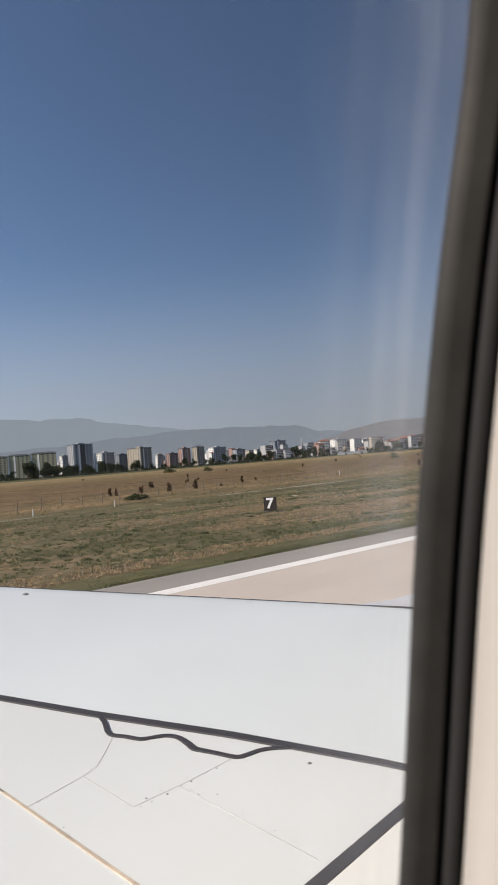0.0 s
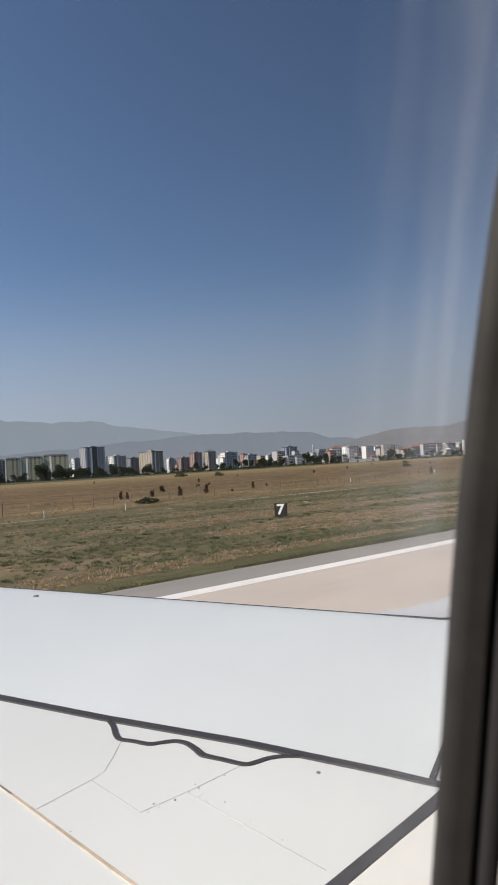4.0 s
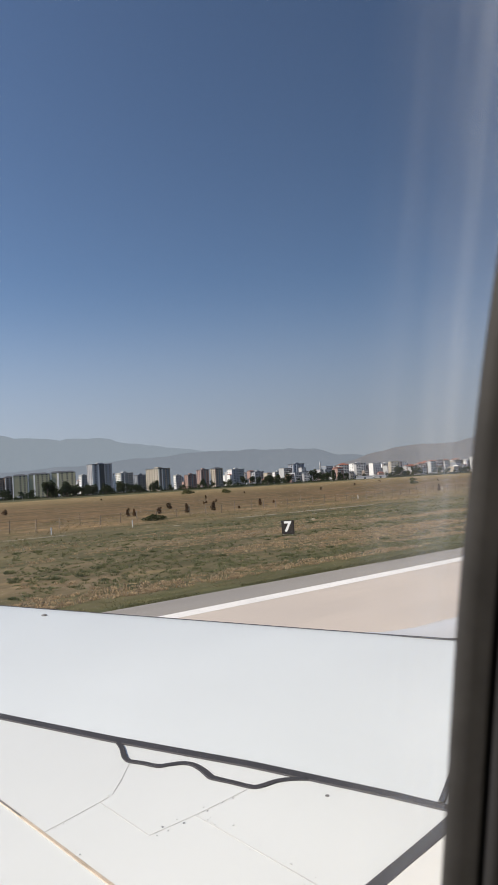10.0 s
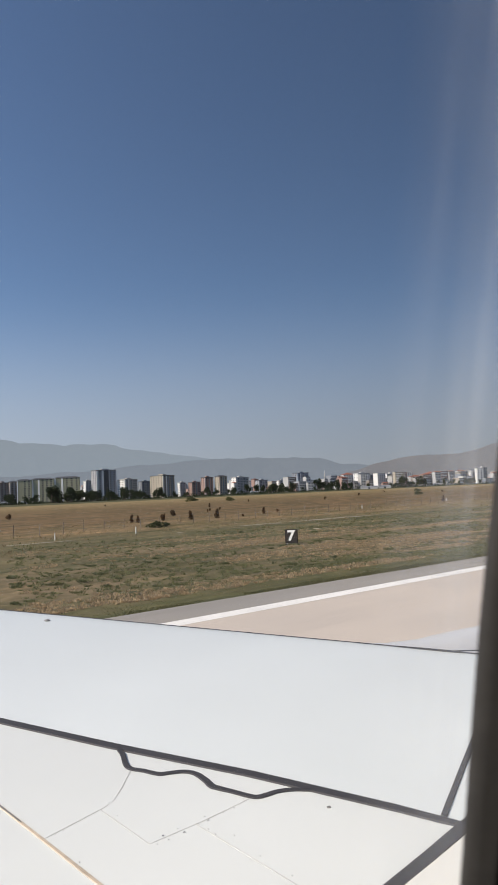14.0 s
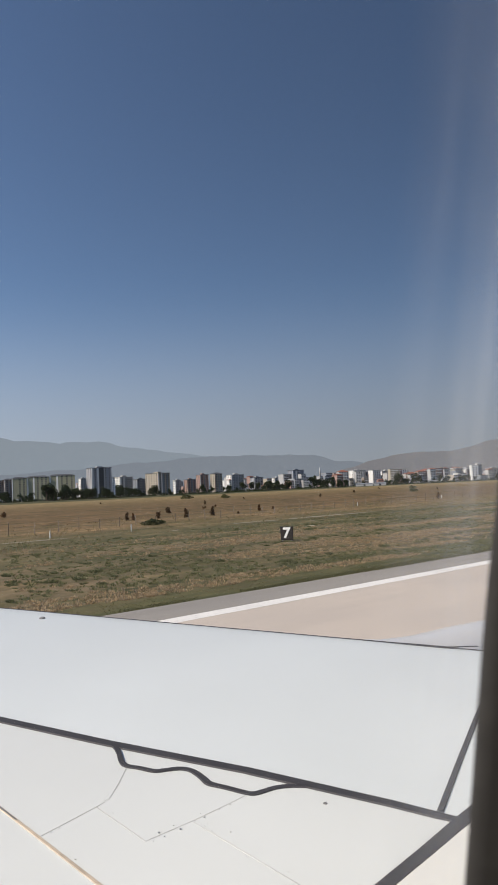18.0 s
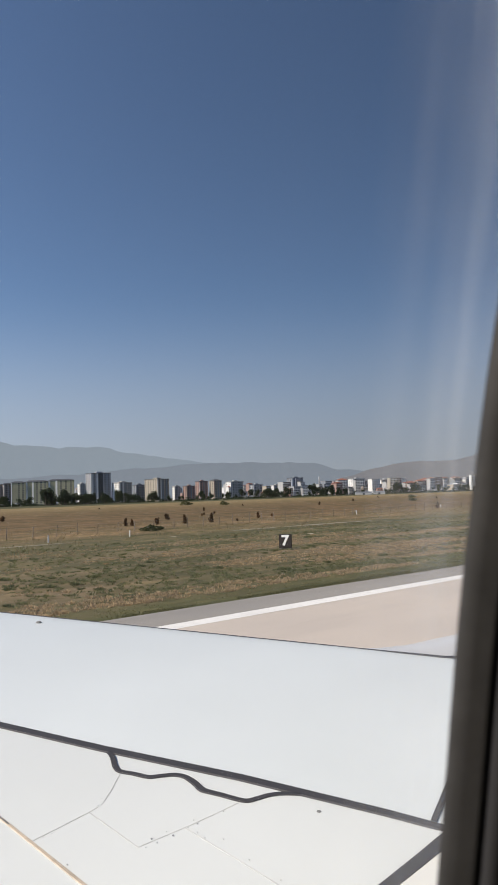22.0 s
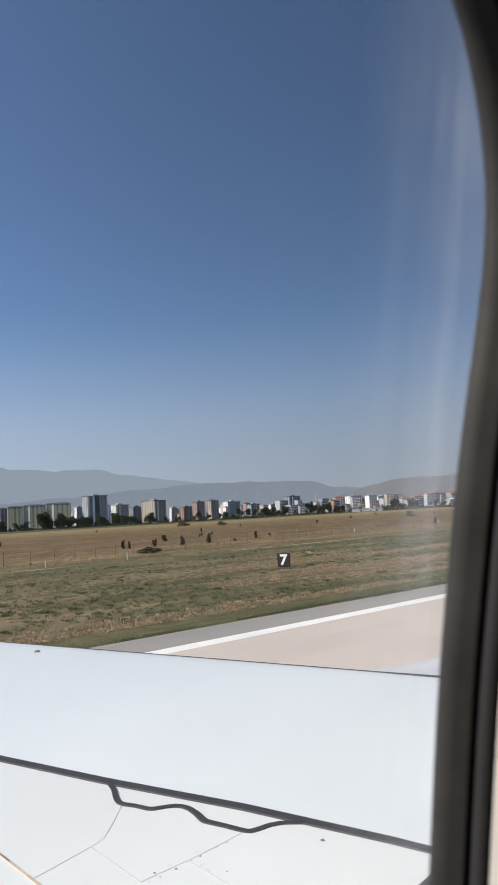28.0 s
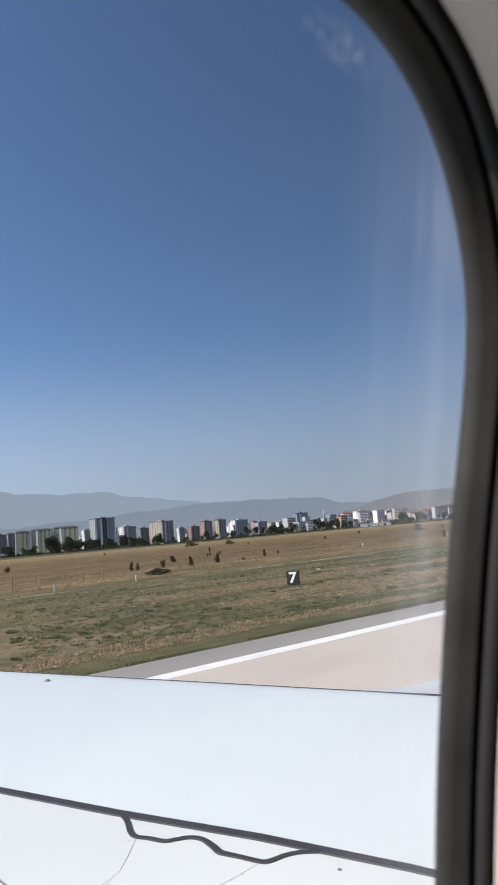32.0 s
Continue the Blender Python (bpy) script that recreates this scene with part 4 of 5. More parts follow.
# small conifer-like shrubs and rusty thistles in the dry field
shrubs = [bush(31 + i, 1.5, 1.6 + 0.3 * i, "small dark reddish-brown shrub standing in the dry field", RUSTY, "shrub", "shrubs in the dry field") for i in range(2)]
shrubs += [bush(41 + i, 1.15, 2.0, "upright rusty-brown dry shrub in the field", RUSTY, "shrub", "shrubs in the dry field") for i in range(2)]
spots = [(70.1, 109.9, 0.75), (70.4, 108.4, 0.6), (75.2, 107.6, 0.8), (93.0, 129.3, 1.0), (78.8, 104.2, 0.85), (84.1, 103.1, 0.85), (89.7, 102.4, 0.35), (79.7, 183.9, 0.95),
         (118.2, 147.9, 0.5), (112, 141, 0.4), (151, 189, 0.7), (100.3, 108.0, 0.7), (108, 112, 0.45), (155.6, 102.0, 0.85), (125, 152, 0.4)]
spots += [(230 + rnd.uniform(-80, 220), 260 + rnd.uniform(-60, 140), rnd.uniform(0.5, 0.8)) for _ in range(7)]
scatter(shrubs, spots, rnd, 0.92, 1.08)
low = [bush(51 + i, 3.4, 1.3, "low green bush spreading in the airfield grass", LOW_LEAF) for i in range(2)]
scatter(low, [(60.7, 88.6, 0.7), (62.5, 88.9, 0.5), (269, 355, 2.2), (251, 297, 1.8), (270, 190, 1.3), (400, 282, 1.5)], rnd, 0.95, 1.05)

# belt of trees before the town
oaks = [tree(61 + i, 8 + i * 1.1, 3.4 + 0.3 * i, "dark green broad-leaved tree before the town") for i in range(5)]
spots = []
for az, d, s in ((63.3, 1000, 1.6), (63.0, 1000, 1.4), (61.9, 1000, 1.5), (61.4, 1000, 1.3), (60.7, 1000, 1.2), (60.2, 990, 1.1), (59.0, 1010, 1.5), (58.2, 1000, 1.4), (57.2, 1050, 1.1), (56.6, 1040, 1.1), (55.2, 1030, 1.2), (62.2, 1000, 0.9), (63.2, 1010, 1.0), (66.5, 1020, 1.1)):
    for k in range(4):
        spots.append((*polar(az + rnd.uniform(-0.3, 0.3), d + rnd.uniform(-20, 20)), s))
for k in range(95):
    az = rnd.uniform(24, 70)
    spots.append((*polar(az, rnd.uniform(1010, 1120) * (1.0 if az > 46 else 1.2)), rnd.uniform(0.5, 1.0)))
for az, d, s in ((46.4, 900, 1.1), (45.6, 905, 1.2), (45.0, 900, 1.0), (42.6, 1050, 1.2), (41.5, 1060, 1.2), (40.6, 1060, 1.1), (34.9, 1100, 1.4), (35.6, 1110, 1.3), (36.2, 1110, 1.3)):
    for k in range(2):
        spots.append((*polar(az + rnd.uniform(-0.3, 0.3), d + rnd.uniform(-20, 20)), s))
for k in range(60):
    az = rnd.uniform(28, 50)
    spots.append((*polar(az, rnd.uniform(1270, 1500)), rnd.uniform(0.8, 1.4)))
scatter(oaks, spots, rnd, 0.75, 1.3)


def grass(name, count, x0, x1, y0, y1, height, material, label, seed, clump=0.09):
    """Blades in tufts, thinner where the ground is bare."""
    r = random.Random(seed)
    verts, faces = [], []
    made = 0
    while made < count:
        x, y = r.uniform(x0, x1), r.uniform(y0, y1)
        if y < x * 0.44 or y > x * 2.7 or (material is GREEN_GRASS and 28 < y < 41):
            continue
        dens = noise.noise(Vector((x * 0.06, y * 0.22, seed))) + 0.6 * noise.noise(Vector((x * 0.35, y * 0.6, seed + 4)))
        if dens < r.uniform(-0.45, 0.5):
            continue
        made += 1
        h = height * r.uniform(0.45, 1.35) * (0.8 + 0.6 * max(0, dens))
        for _ in range(5):
            a = r.uniform(0, 6.28)
            d = Vector((math.cos(a), math.sin(a), 0))
            b = Vector((x + r.gauss(0, clump), y + r.gauss(0, clump), -0.01))
            side = Vector((-d.y, d.x, 0)) * r.uniform(0.012, 0.03)
            tip = b + d * h * r.uniform(0.2, 0.75) + Vector((0, 0, h))
            mid = b + d * h * 0.15 + Vector((0, 0, h * 0.55))
            i = len(verts)
            verts += [b - side, b + side, mid + side * 0.8, tip, mid - side * 0.8]
            faces.append((i, i + 1, i + 2, i + 3, i + 4))
    ob = part_of(name, mesh_from(name, verts, faces), material)
    ob.matrix_basis = RUNWAY_TURN
    return tagged(ob, label, "grass", kind="stuff")


def tussocks(name, count, y0, y1, width, height, material, label, seed, side, blades=16):
    """Tussocks in drifts along the runway; side = 1 fills the drifts, -1 the gaps between them."""
    r = random.Random(seed)
    verts, faces = [], []
    made = 0
    while made < count:
        y = y0 + (y1 - y0) * r.random() ** 1.25
        x = r.uniform(y * 0.4, min(150.0, y * 2.6))
        drift = noise.noise(Vector((x * 0.03, y * 0.17, 4.0))) + 0.7 * noise.noise(Vector((x * 0.10, y * 0.38, 8.0))) + 0.35 * noise.noise(Vector((x * 0.5, y * 0.9, 1.0)))
        if side * drift < r.uniform(-0.1, 0.3):
            continue
        made += 1
        k = r.uniform(0.5, 1.3)
        ground_z = relief(x, y) - 0.01
        for _ in range(blades):
            a, d = r.uniform(0, 6.28), width * k * math.sqrt(r.random())
            out = Vector((math.cos(a), math.sin(a), 0))
            base = Vector((x, y, ground_z)) + out * d
            h = height * k * r.uniform(0.6, 1.3) * (1.15 - 0.5 * d / (width * k))
            across = Vector((-out.y, out.x, 0)) * r.uniform(0.014, 0.034)
            i = len(verts)
            mid = base + out * h * 0.2 + Vector((0, 0, h * 0.6))
            verts += [base - across, base + across, mid + across * 0.9, base + out * h * r.uniform(0.3, 0.8) + Vector((0, 0, h)), mid - across * 0.9]
            faces.append((i, i + 1, i + 2, i + 3, i + 4))
    ob = part_of(name, mesh_from(name, verts, faces), material)
    ob.matrix_basis = RUNWAY_TURN
    return tagged(ob, label, "grass", kind="stuff")


tussocks("straw_tussocks", 5200, 28.3, 64, 0.25, 0.12, STRAW, "bleached orange-brown straw tussocks in drifts beside the runway", 23, 1)
tussocks("green_tussocks", 3200, 26.2, 74, 0.22, 0.13, GREEN_GRASS, "dull green tussocks between the straw", 24, -1)
tussocks("weed_clumps", 110, 26.6, 70, 0.34, 0.17, WEED, "dark green weed clumps in the airfield grass", 25, -1, 60)
grass("grass_green", 1500, 8, 130, 25.4, 60, 0.045, GREEN_GRASS, "dull green tufts of short airfield grass", 3)
grass("grass_dry", 2500, 8, 130, 25.6, 70, 0.055, DRY_GRASS, "bleached dry grass tufts beside the runway", 4)
grass("grass_verge", 7000, 8, 140, 25.32, 26.1, 0.075, VERGE_GRASS, "dark ragged grass along the edge of the asphalt", 13, 0.14)
grass("grass_low_weeds", 2600, 10, 130, 25.8, 31, 0.05, VERGE_GRASS, "low olive weeds near the runway shoulder", 14, 0.25)
grass("weeds", 1800, 20, 170, 60, 120, 0.26, DRY_GRASS, "tall bleached weeds by the fence", 6, 0.2)
grass("weeds_green", 600, 20, 150, 50, 100, 0.22, GREEN_GRASS, "dark green weeds in the airfield grass", 8, 0.25)


def hedge():
    """The unbroken dark line of scrub at the far edge of the fields."""
    r = random.Random(17)
    blobs = []
    for k in range(760):
        az = r.uniform(20, 75)
        x, y = polar(az, (1030 if az > 46 else 1180) + r.uniform(-25, 25))
        h = r.choice((2.0, 2.8, 3.6, 4.6, 6.4)) * (0.7 + 0.6 * noise.noise(Vector((az * 0.9, 0, 3))))
        blobs.append((x, y, max(0.5, h * 0.5), 3.4, max(0.6, h * 0.55)))
    v, f = leaf_cloud(blobs, 30000, 0.62, 18)
    return tagged(part_of("hedge", mesh_from("hedge", v, f), LEAF), "low dark scrub along the far field edge", "scrub", kind="stuff")


hedge()


# ---------------------------------------------------------------- airfield furniture
def numeral(text, size, material, parent, m, label=""):
    """A numeral as a mesh of its own."""
    cu = bpy.data.curves.new("numeral", "FONT")
    cu.body = text
    cu.size = size
    cu.extrude = 0.008
    cu.offset = 0.032 * size
    cu.align_x, cu.align_y = "CENTER", "CENTER"
    tmp = new("numeral", cu)
    me = bpy.data.meshes.new_from_object(tmp.evaluated_get(bpy.context.evaluated_depsgraph_get()))
    bpy.data.objects.remove(tmp)
    bpy.data.curves.remove(cu)
    return part_of("numeral", me, material, parent, label, m)


def distance_sign(text, x, y):
    s = thing("distance_sign", f"dark runway distance board with a white {text} on short legs", "sign", group="runway distance boards")
    s.matrix_basis = Matrix.Translation((x, y, 0)) @ Matrix.Rotation(radians(-60), 4, "Z")
    part("board", box(-0.55, -0.09, 0.12, 0.55, 0.09, 1.28, 0.03), SIGN_DARK, s, "near-black board")
    part("base_plate", box(-0.58, -0.2, 0.0, 0.58, 0.2, 0.05, 0.01), SIGN_DARK, s)
    for dx in (-0.4, 0.4):
        part("leg", rod((dx, 0, 0), (dx, 0, 0.16), 0.05), METAL_GREY, s)
    n = numeral(text, 1.22, SIGN_WHITE, s, Matrix.Translation((0, -0.102, 0.71)) @ Matrix.Rotation(radians(90), 4, "X"), "white painted numeral")
    n.matrix_basis = n.matrix_basis @ Matrix.Diagonal((1.08, 1, 1, 1))
    return s


for i, text in enumerate("987654"):
    distance_sign(text, *(RUNWAY_TURN @ Vector((43.0 + 305 * (i - 2), 45.53, 0))).xy)


def fence():
    f = thing("fence", "weathered post-and-wire field fence across the airfield grass", "fence")
    me = bpy.data.meshes.new("post")
    bm = box(-0.045, -0.045, -0.1, 0.045, 0.045, 1.6, 0.01)
    bm.to_mesh(me)
    bm.free()
    r = random.Random(4)
    for x in np.arange(-120, 420, 3.4):
        y = 88 + 0.06 * x + r.uniform(-0.2, 0.2)
        part_of("post", me, POST_MAT, f, "", Matrix.LocRotScale((x + r.uniform(-0.4, 0.4), y, 0), Euler((r.uniform(-0.05, 0.05), r.uniform(-0.05, 0.05), r.uniform(0, 3))), (1, 1, r.uniform(0.75, 1.12))))
    for z in (0.5, 0.95, 1.4):
        part("wire", rod((-120, 80.8, z), (420, 113.2, z), 0.006, 0.006, 4), WIRE, f)


fence()


def marker_post(x, y, h=0.85):
    p = thing("marker_post", "short white marker post in the grass", "post", Matrix.Translation((x, y, 0)), "white marker posts")
    part("post", box(-0.055, -0.055, 0, 0.055, 0.055, h, 0.015), WHITE_POST, p)
    part("cap", box(-0.065, -0.065, h, 0.065, 0.065, h + 0.04, 0.01), METAL_GREY, p)


for x, y in ((39, 77.5), (50, 77.5), (118, 97), (160, 104)):
    marker_post(x, y)


def stones():
    """Pale slabs and rubble lying in the grass."""
    r = random.Random(9)
    spots = [(61.5, 57.4), (71, 66), (97, 88), (52, 71)]
    for x, y in spots:
        bm = bmesh.new()
        bmesh.ops.create_icosphere(bm, subdivisions=2, radius=1)
        for v in bm.verts:
            v.co *= 1 + 0.25 * noise.noise(v.co * 1.7 + Vector((x, y, 0)))
        bmesh.ops.transform(bm, matrix=Matrix.LocRotScale((x, y, 0.04), Euler((0, 0, r.uniform(0, 3))), (r.uniform(0.35, 0.7), r.uniform(0.2, 0.4), r.uniform(0.07, 0.13))), verts=bm.verts)
        tagged(part("stone", bm, PATHWAY), "pale flat stone lying in the grass", "stone", "stones in the grass")


stones()


# ---------------------------------------------------------------- the town
WALLS = {
    "olive": surface("olive_yellow_render", (0.30, 0.295, 0.20), 0.85, 1.2, 0.06, 0.08),
    "white": surface("white_render", (0.44, 0.435, 0.43), 0.8, 1.2, 0.06, 0.06),
    "chalk": surface("chalk_white_render", (0.76, 0.75, 0.72), 0.8, 1.2, 0.06, 0.06),
    "grey": surface("grey_render", (0.36, 0.36, 0.375), 0.85, 1.2, 0.06, 0.1),
    "beige": surface("beige_render", (0.42, 0.37, 0.30), 0.85, 1.2, 0.06, 0.08),
    "pink": surface("pinkish_render", (0.36, 0.235, 0.20), 0.85, 1.2, 0.06, 0.08),
    "brown": surface("brown_render", (0.29, 0.24, 0.21), 0.85, 1.2, 0.06, 0.1),
    "yellow": surface("yellow_render", (0.62, 0.47, 0.22), 0.85, 1.2, 0.06, 0.08),
    "slate": surface("slate_blue_render", (0.23, 0.25, 0.28), 0.8, 1.2, 0.06, 0.1),
}
PLAIN = {"chalk": "white", "olive": "olive-yellow", "white": "white", "grey": "grey", "beige": "beige", "pink": "dull pink", "brown": "brown", "yellow": "yellow", "slate": "slate-grey"}


def unit_mesh(name, bm):
    me = bpy.data.meshes.new(name)
    bm.to_mesh(me)
    bm.free()
    return me


WINDOW_ME = unit_mesh("window", box(-0.5, -0.06, 0, 0.5, 0.05, 1.0))
BALCONY_ME = unit_mesh("balcony", add_box(box(-0.5, -1.2, 0, 0.5, 0, 0.16), -0.5, -1.2, 0.16, 0.5, -1.1, 1.0))


def apartment(az, dist, w, h, wall="white", strip="white", turn=18, depth=None, cols=4, left=2, style="", roof="flat"):
    """A block of flats: its broad face looks at the airfield, its sunny end shows at one side."""
    floors = max(3, round(h / 3.0))
    fh = h / floors
    d = depth or w * 0.75
    b = thing("apartment_building", f"{floors}-storey {PLAIN[wall]} block of flats with {PLAIN[strip]} strips", "building", group="blocks of flats")
    x, y = polar(az, dist)
    b.matrix_basis = Matrix.Translation((x, y, 0)) @ Matrix.Rotation(radians(az - 90 + turn), 4, "Z")
    part("wall", box(-w / 2, -d / 2, -0.5, w / 2, d / 2, h), WALLS[wall], b)
    if roof == "hip":
        bm = bmesh.new()
        o = 0.7
        base = [bm.verts.new(p) for p in ((-w / 2 - o, -d / 2 - o, h + 0.02), (w / 2 + o, -d / 2 - o, h + 0.02), (w / 2 + o, d / 2 + o, h + 0.02), (-w / 2 - o, d / 2 + o, h + 0.02))]
        k = min(w, d) * 0.42
        topv = [bm.verts.new(p) for p in ((-w / 2 + k, -d / 2 + k, h + 2.6), (w / 2 - k, -d / 2 + k, h + 2.6), (w / 2 - k, d / 2 - k, h + 2.6), (-w / 2 + k, d / 2 - k, h + 2.6))]
        for i in range(4):
            bm.faces.new((base[i], base[(i + 1) % 4], topv[(i + 1) % 4], topv[i]))
        bm.faces.new(topv)
        bm.faces.new(base[::-1])
        part("roof", bm, ROOF_DARK, b, "dark hipped roof")
    else:
        part("roof", box(-w / 2 - 0.4, -d / 2 - 0.4, h + 0.01, w / 2 + 0.4, d / 2 + 0.4, h + 0.9), ROOF_DARK if wall != "white" else CONCRETE, b, "flat roof with a parapet")
        part("stair_head", box(-w * 0.12, -d * 0.15, h + 0.9, w * 0.18, d * 0.2, h + 3.2), WALLS[wall], b)
        part("tank", rod((w * 0.3, 0, h + 0.9), (w * 0.3, 0, h + 2.2), 0.7), METAL_GREY, b)
    # sunlight put into the colour: sunny ends of white blocks get a lighter panel
    pale = "chalk"
    if turn > 0 and wall == "white":
        part("sunlit_end_panel", box(-w / 2 - 0.25, -d / 2 + 0.3, 0, -w / 2 - 0.005, d / 2 - 0.3, h - 0.4), WALLS[pale], b, PLAIN[pale] + " end panel, sunlight put into its colour")
    # vertical strips: at the sunny corner and, on wide blocks, again along the face
    sw = max(1.2, w * 0.075)
    for sx in ((-w / 2, -w / 2 + w * 0.28) if w > 24 else (-w / 2,)):
        part("wall_strip", box(sx, -d / 2 - 0.35, 0, sx + sw, -d / 2 - 0.01, h - 0.3), WALLS["chalk" if strip == "white" else strip], b, PLAIN[strip] + " pilaster")
    if style == "dark":
        part("glass_bay", box(-w * 0.12, -d / 2 - 0.5, 2, w * 0.1, -d / 2 - 0.01, h + 0.6), GLASS_DARK, b, "dark glazed stair bay")
    if style != "blank":
        for fx in ((0.5,) if w < 22 else (0.42, 0.74)):
            part("loggia_strip", box(-w / 2 + w * fx, -d / 2 - 0.12, 3.0, -w / 2 + w * (fx + 0.1), -d / 2 - 0.005, h - 0.6), WALLS["slate"], b, "dark stack of loggias")
    x0 = -w / 2 + (w * 0.40 if style == "blank" else sw + 0.6)
    x1 = w / 2 - 0.8
    for i in range(cols):
        cx = x0 + (x1 - x0) * (i + 0.5) / cols
        ww = min(3.0, (x1 - x0) / cols * 0.6)
        for f in range(floors):
            z = f * fh + fh * 0.3
            if style == "balcony" and i % 2:
                part_of("balcony", BALCONY_ME, CONCRETE, b, "", Matrix.LocRotScale((cx, -d / 2, f * fh + 0.1), None, ((x1 - x0) / cols * 0.85, 1, 1)))
            part_of("window", WINDOW_ME, GLASS_DARK, b, "", Matrix.LocRotScale((cx, -d / 2, z), None, (ww, 1, fh * 0.5)))
    end = -w / 2 - 0.25 if turn > 0 else w / 2
    for i in range(left):
        cy = -d / 2 + d * (i + 0.5) / left
        for f in range(floors):
            part_of("window", WINDOW_ME, GLASS_DARK, b, "", Matrix.Translation((end, cy, f * fh + fh * 0.3)) @ Matrix.Rotation(radians(90 if end > 0 else -90), 4, "Z") @ Matrix.Diagonal((min(1.8, d / left * 0.45), 1, fh * 0.5, 1)))
    return b


D1 = 1250
apartment(67.9, D1, 16, 31, "slate", "grey", 30, cols=3)
apartment(67.0, D1, 14, 35, "brown", "white", 24, cols=2)
apartment(66.25, D1, 14, 36, "brown", "white", 20, cols=2, roof="hip")
apartment(65.4, D1, 23, 38, "olive", "white", -4, cols=2, style="blank", roof="hip", depth=14)
apartment(64.05, D1, 35, 39, "olive", "white", -4, cols=3, style="blank", roof="hip", depth=14)
apartment(62.27, D1, 41, 40, "olive", "white", -4, cols=3, style="blank", roof="hip", depth=14)
apartment(60.75, 1380, 13, 36, "white", "grey", 32, cols=3)
apartment(59.5, D1, 36, 50, "grey", "white", 24, depth=22, cols=5, left=3, style="dark")
apartment(57.7, D1, 27, 33, "white", "white", 38, depth=20, cols=5, left=5, style="balcony")
apartment(56.4, 1290, 19, 29, "slate", "white", 26, cols=4, left=2, style="balcony")
apartment(55.0, D1, 27, 37, "beige", "white", 42, depth=32, cols=5, left=5)
apartment(53.5, 1330, 12, 25, "white", "slate", 32, cols=3, left=2)
apartment(52.5, 1330, 18, 25, "pink", "beige", 29, cols=3, left=2)
apartment(51.5, D1, 17, 31, "pink", "white", 32, cols=3, left=2)
apartment(50.4, D1, 17, 32, "beige", "pink", 39, cols=3, left=2, roof="hip")
apartment(48.9, 1320, 26, 30, "white", "grey", 29, cols=4, left=3, style="balcony")
apartment(47.2, 1380, 20, 24, "grey", "white", 29, cols=3, left=2, style="balcony")
apartment(45.6, 1400, 18, 22, "white", "beige", 29, cols=3, left=2)
apartment(44.1, 1450, 26, 36, "slate", "white", 29, cols=3, left=2, style="balcony")
apartment(40.6, 1480, 20, 25, "white", "grey", 29, cols=3, left=2)
apartment(39.3, 1500, 28, 31, "white", "grey", 29, cols=4, left=2, style="balcony")
apartment(38.2, 1510, 20, 26, "grey", "white", 29, cols=3, left=2)
apartment(37.1, 1500, 29, 27, "white", "beige", 29, cols=4, left=2, style="balcony")
apartment(35.9, 1520, 22, 23, "beige", "white", 29, cols=3, left=2)
apartment(32.9, 1500, 22, 26, "beige", "white", 34, cols=3, left=3)
apartment(31.8, 1500, 20, 24, "beige", "brown", 34, cols=3, left=2)
apartment(31.0, 1520, 14, 23, "white", "white", 34, cols=2, left=2, style="dark")
apartment(30.3, 1480, 11, 30, "white", "white", 40, depth=16, cols=2, left=3)
apartment(29.2, 1520, 22, 22, "white", "grey", 32, cols=3, left=2, style="balcony")
apartment(28.0, 1520, 22, 25, "yellow", "white", 32, cols=3, left=2)
# the town goes on either way along the airfield
for az, dist, w, h, wl, st in ((70.5, 1300, 26, 34, "slate", "white"), (73.5, 1330, 20, 30, "grey", "white"), (78, 1350, 26, 44, "yellow", "white"), (84, 1380, 22, 36, "slate", "grey"), (92, 1400, 30, 40, "grey", "white"),
                               (101, 1500, 22, 34, "grey", "white"), (112, 1600, 26, 38, "beige", "white"), (122, 1700, 30, 44, "yellow", "beige"), (25, 1560, 26, 42, "white", "white"), (22.5, 1650, 22, 33, "beige", "white"),
                               (20, 1700, 26, 38, "white", "grey"), (17.5, 1800, 30, 36, "yellow", "white"), (15, 1900, 22, 40, "white", "pink"), (12.5, 2050, 36, 42, "yellow", "beige"), (10.5, 2300, 26, 36, "grey", "white")):
    apartment(az, dist, w, h * 0.8, wl, st, 30, cols=3, left=2)


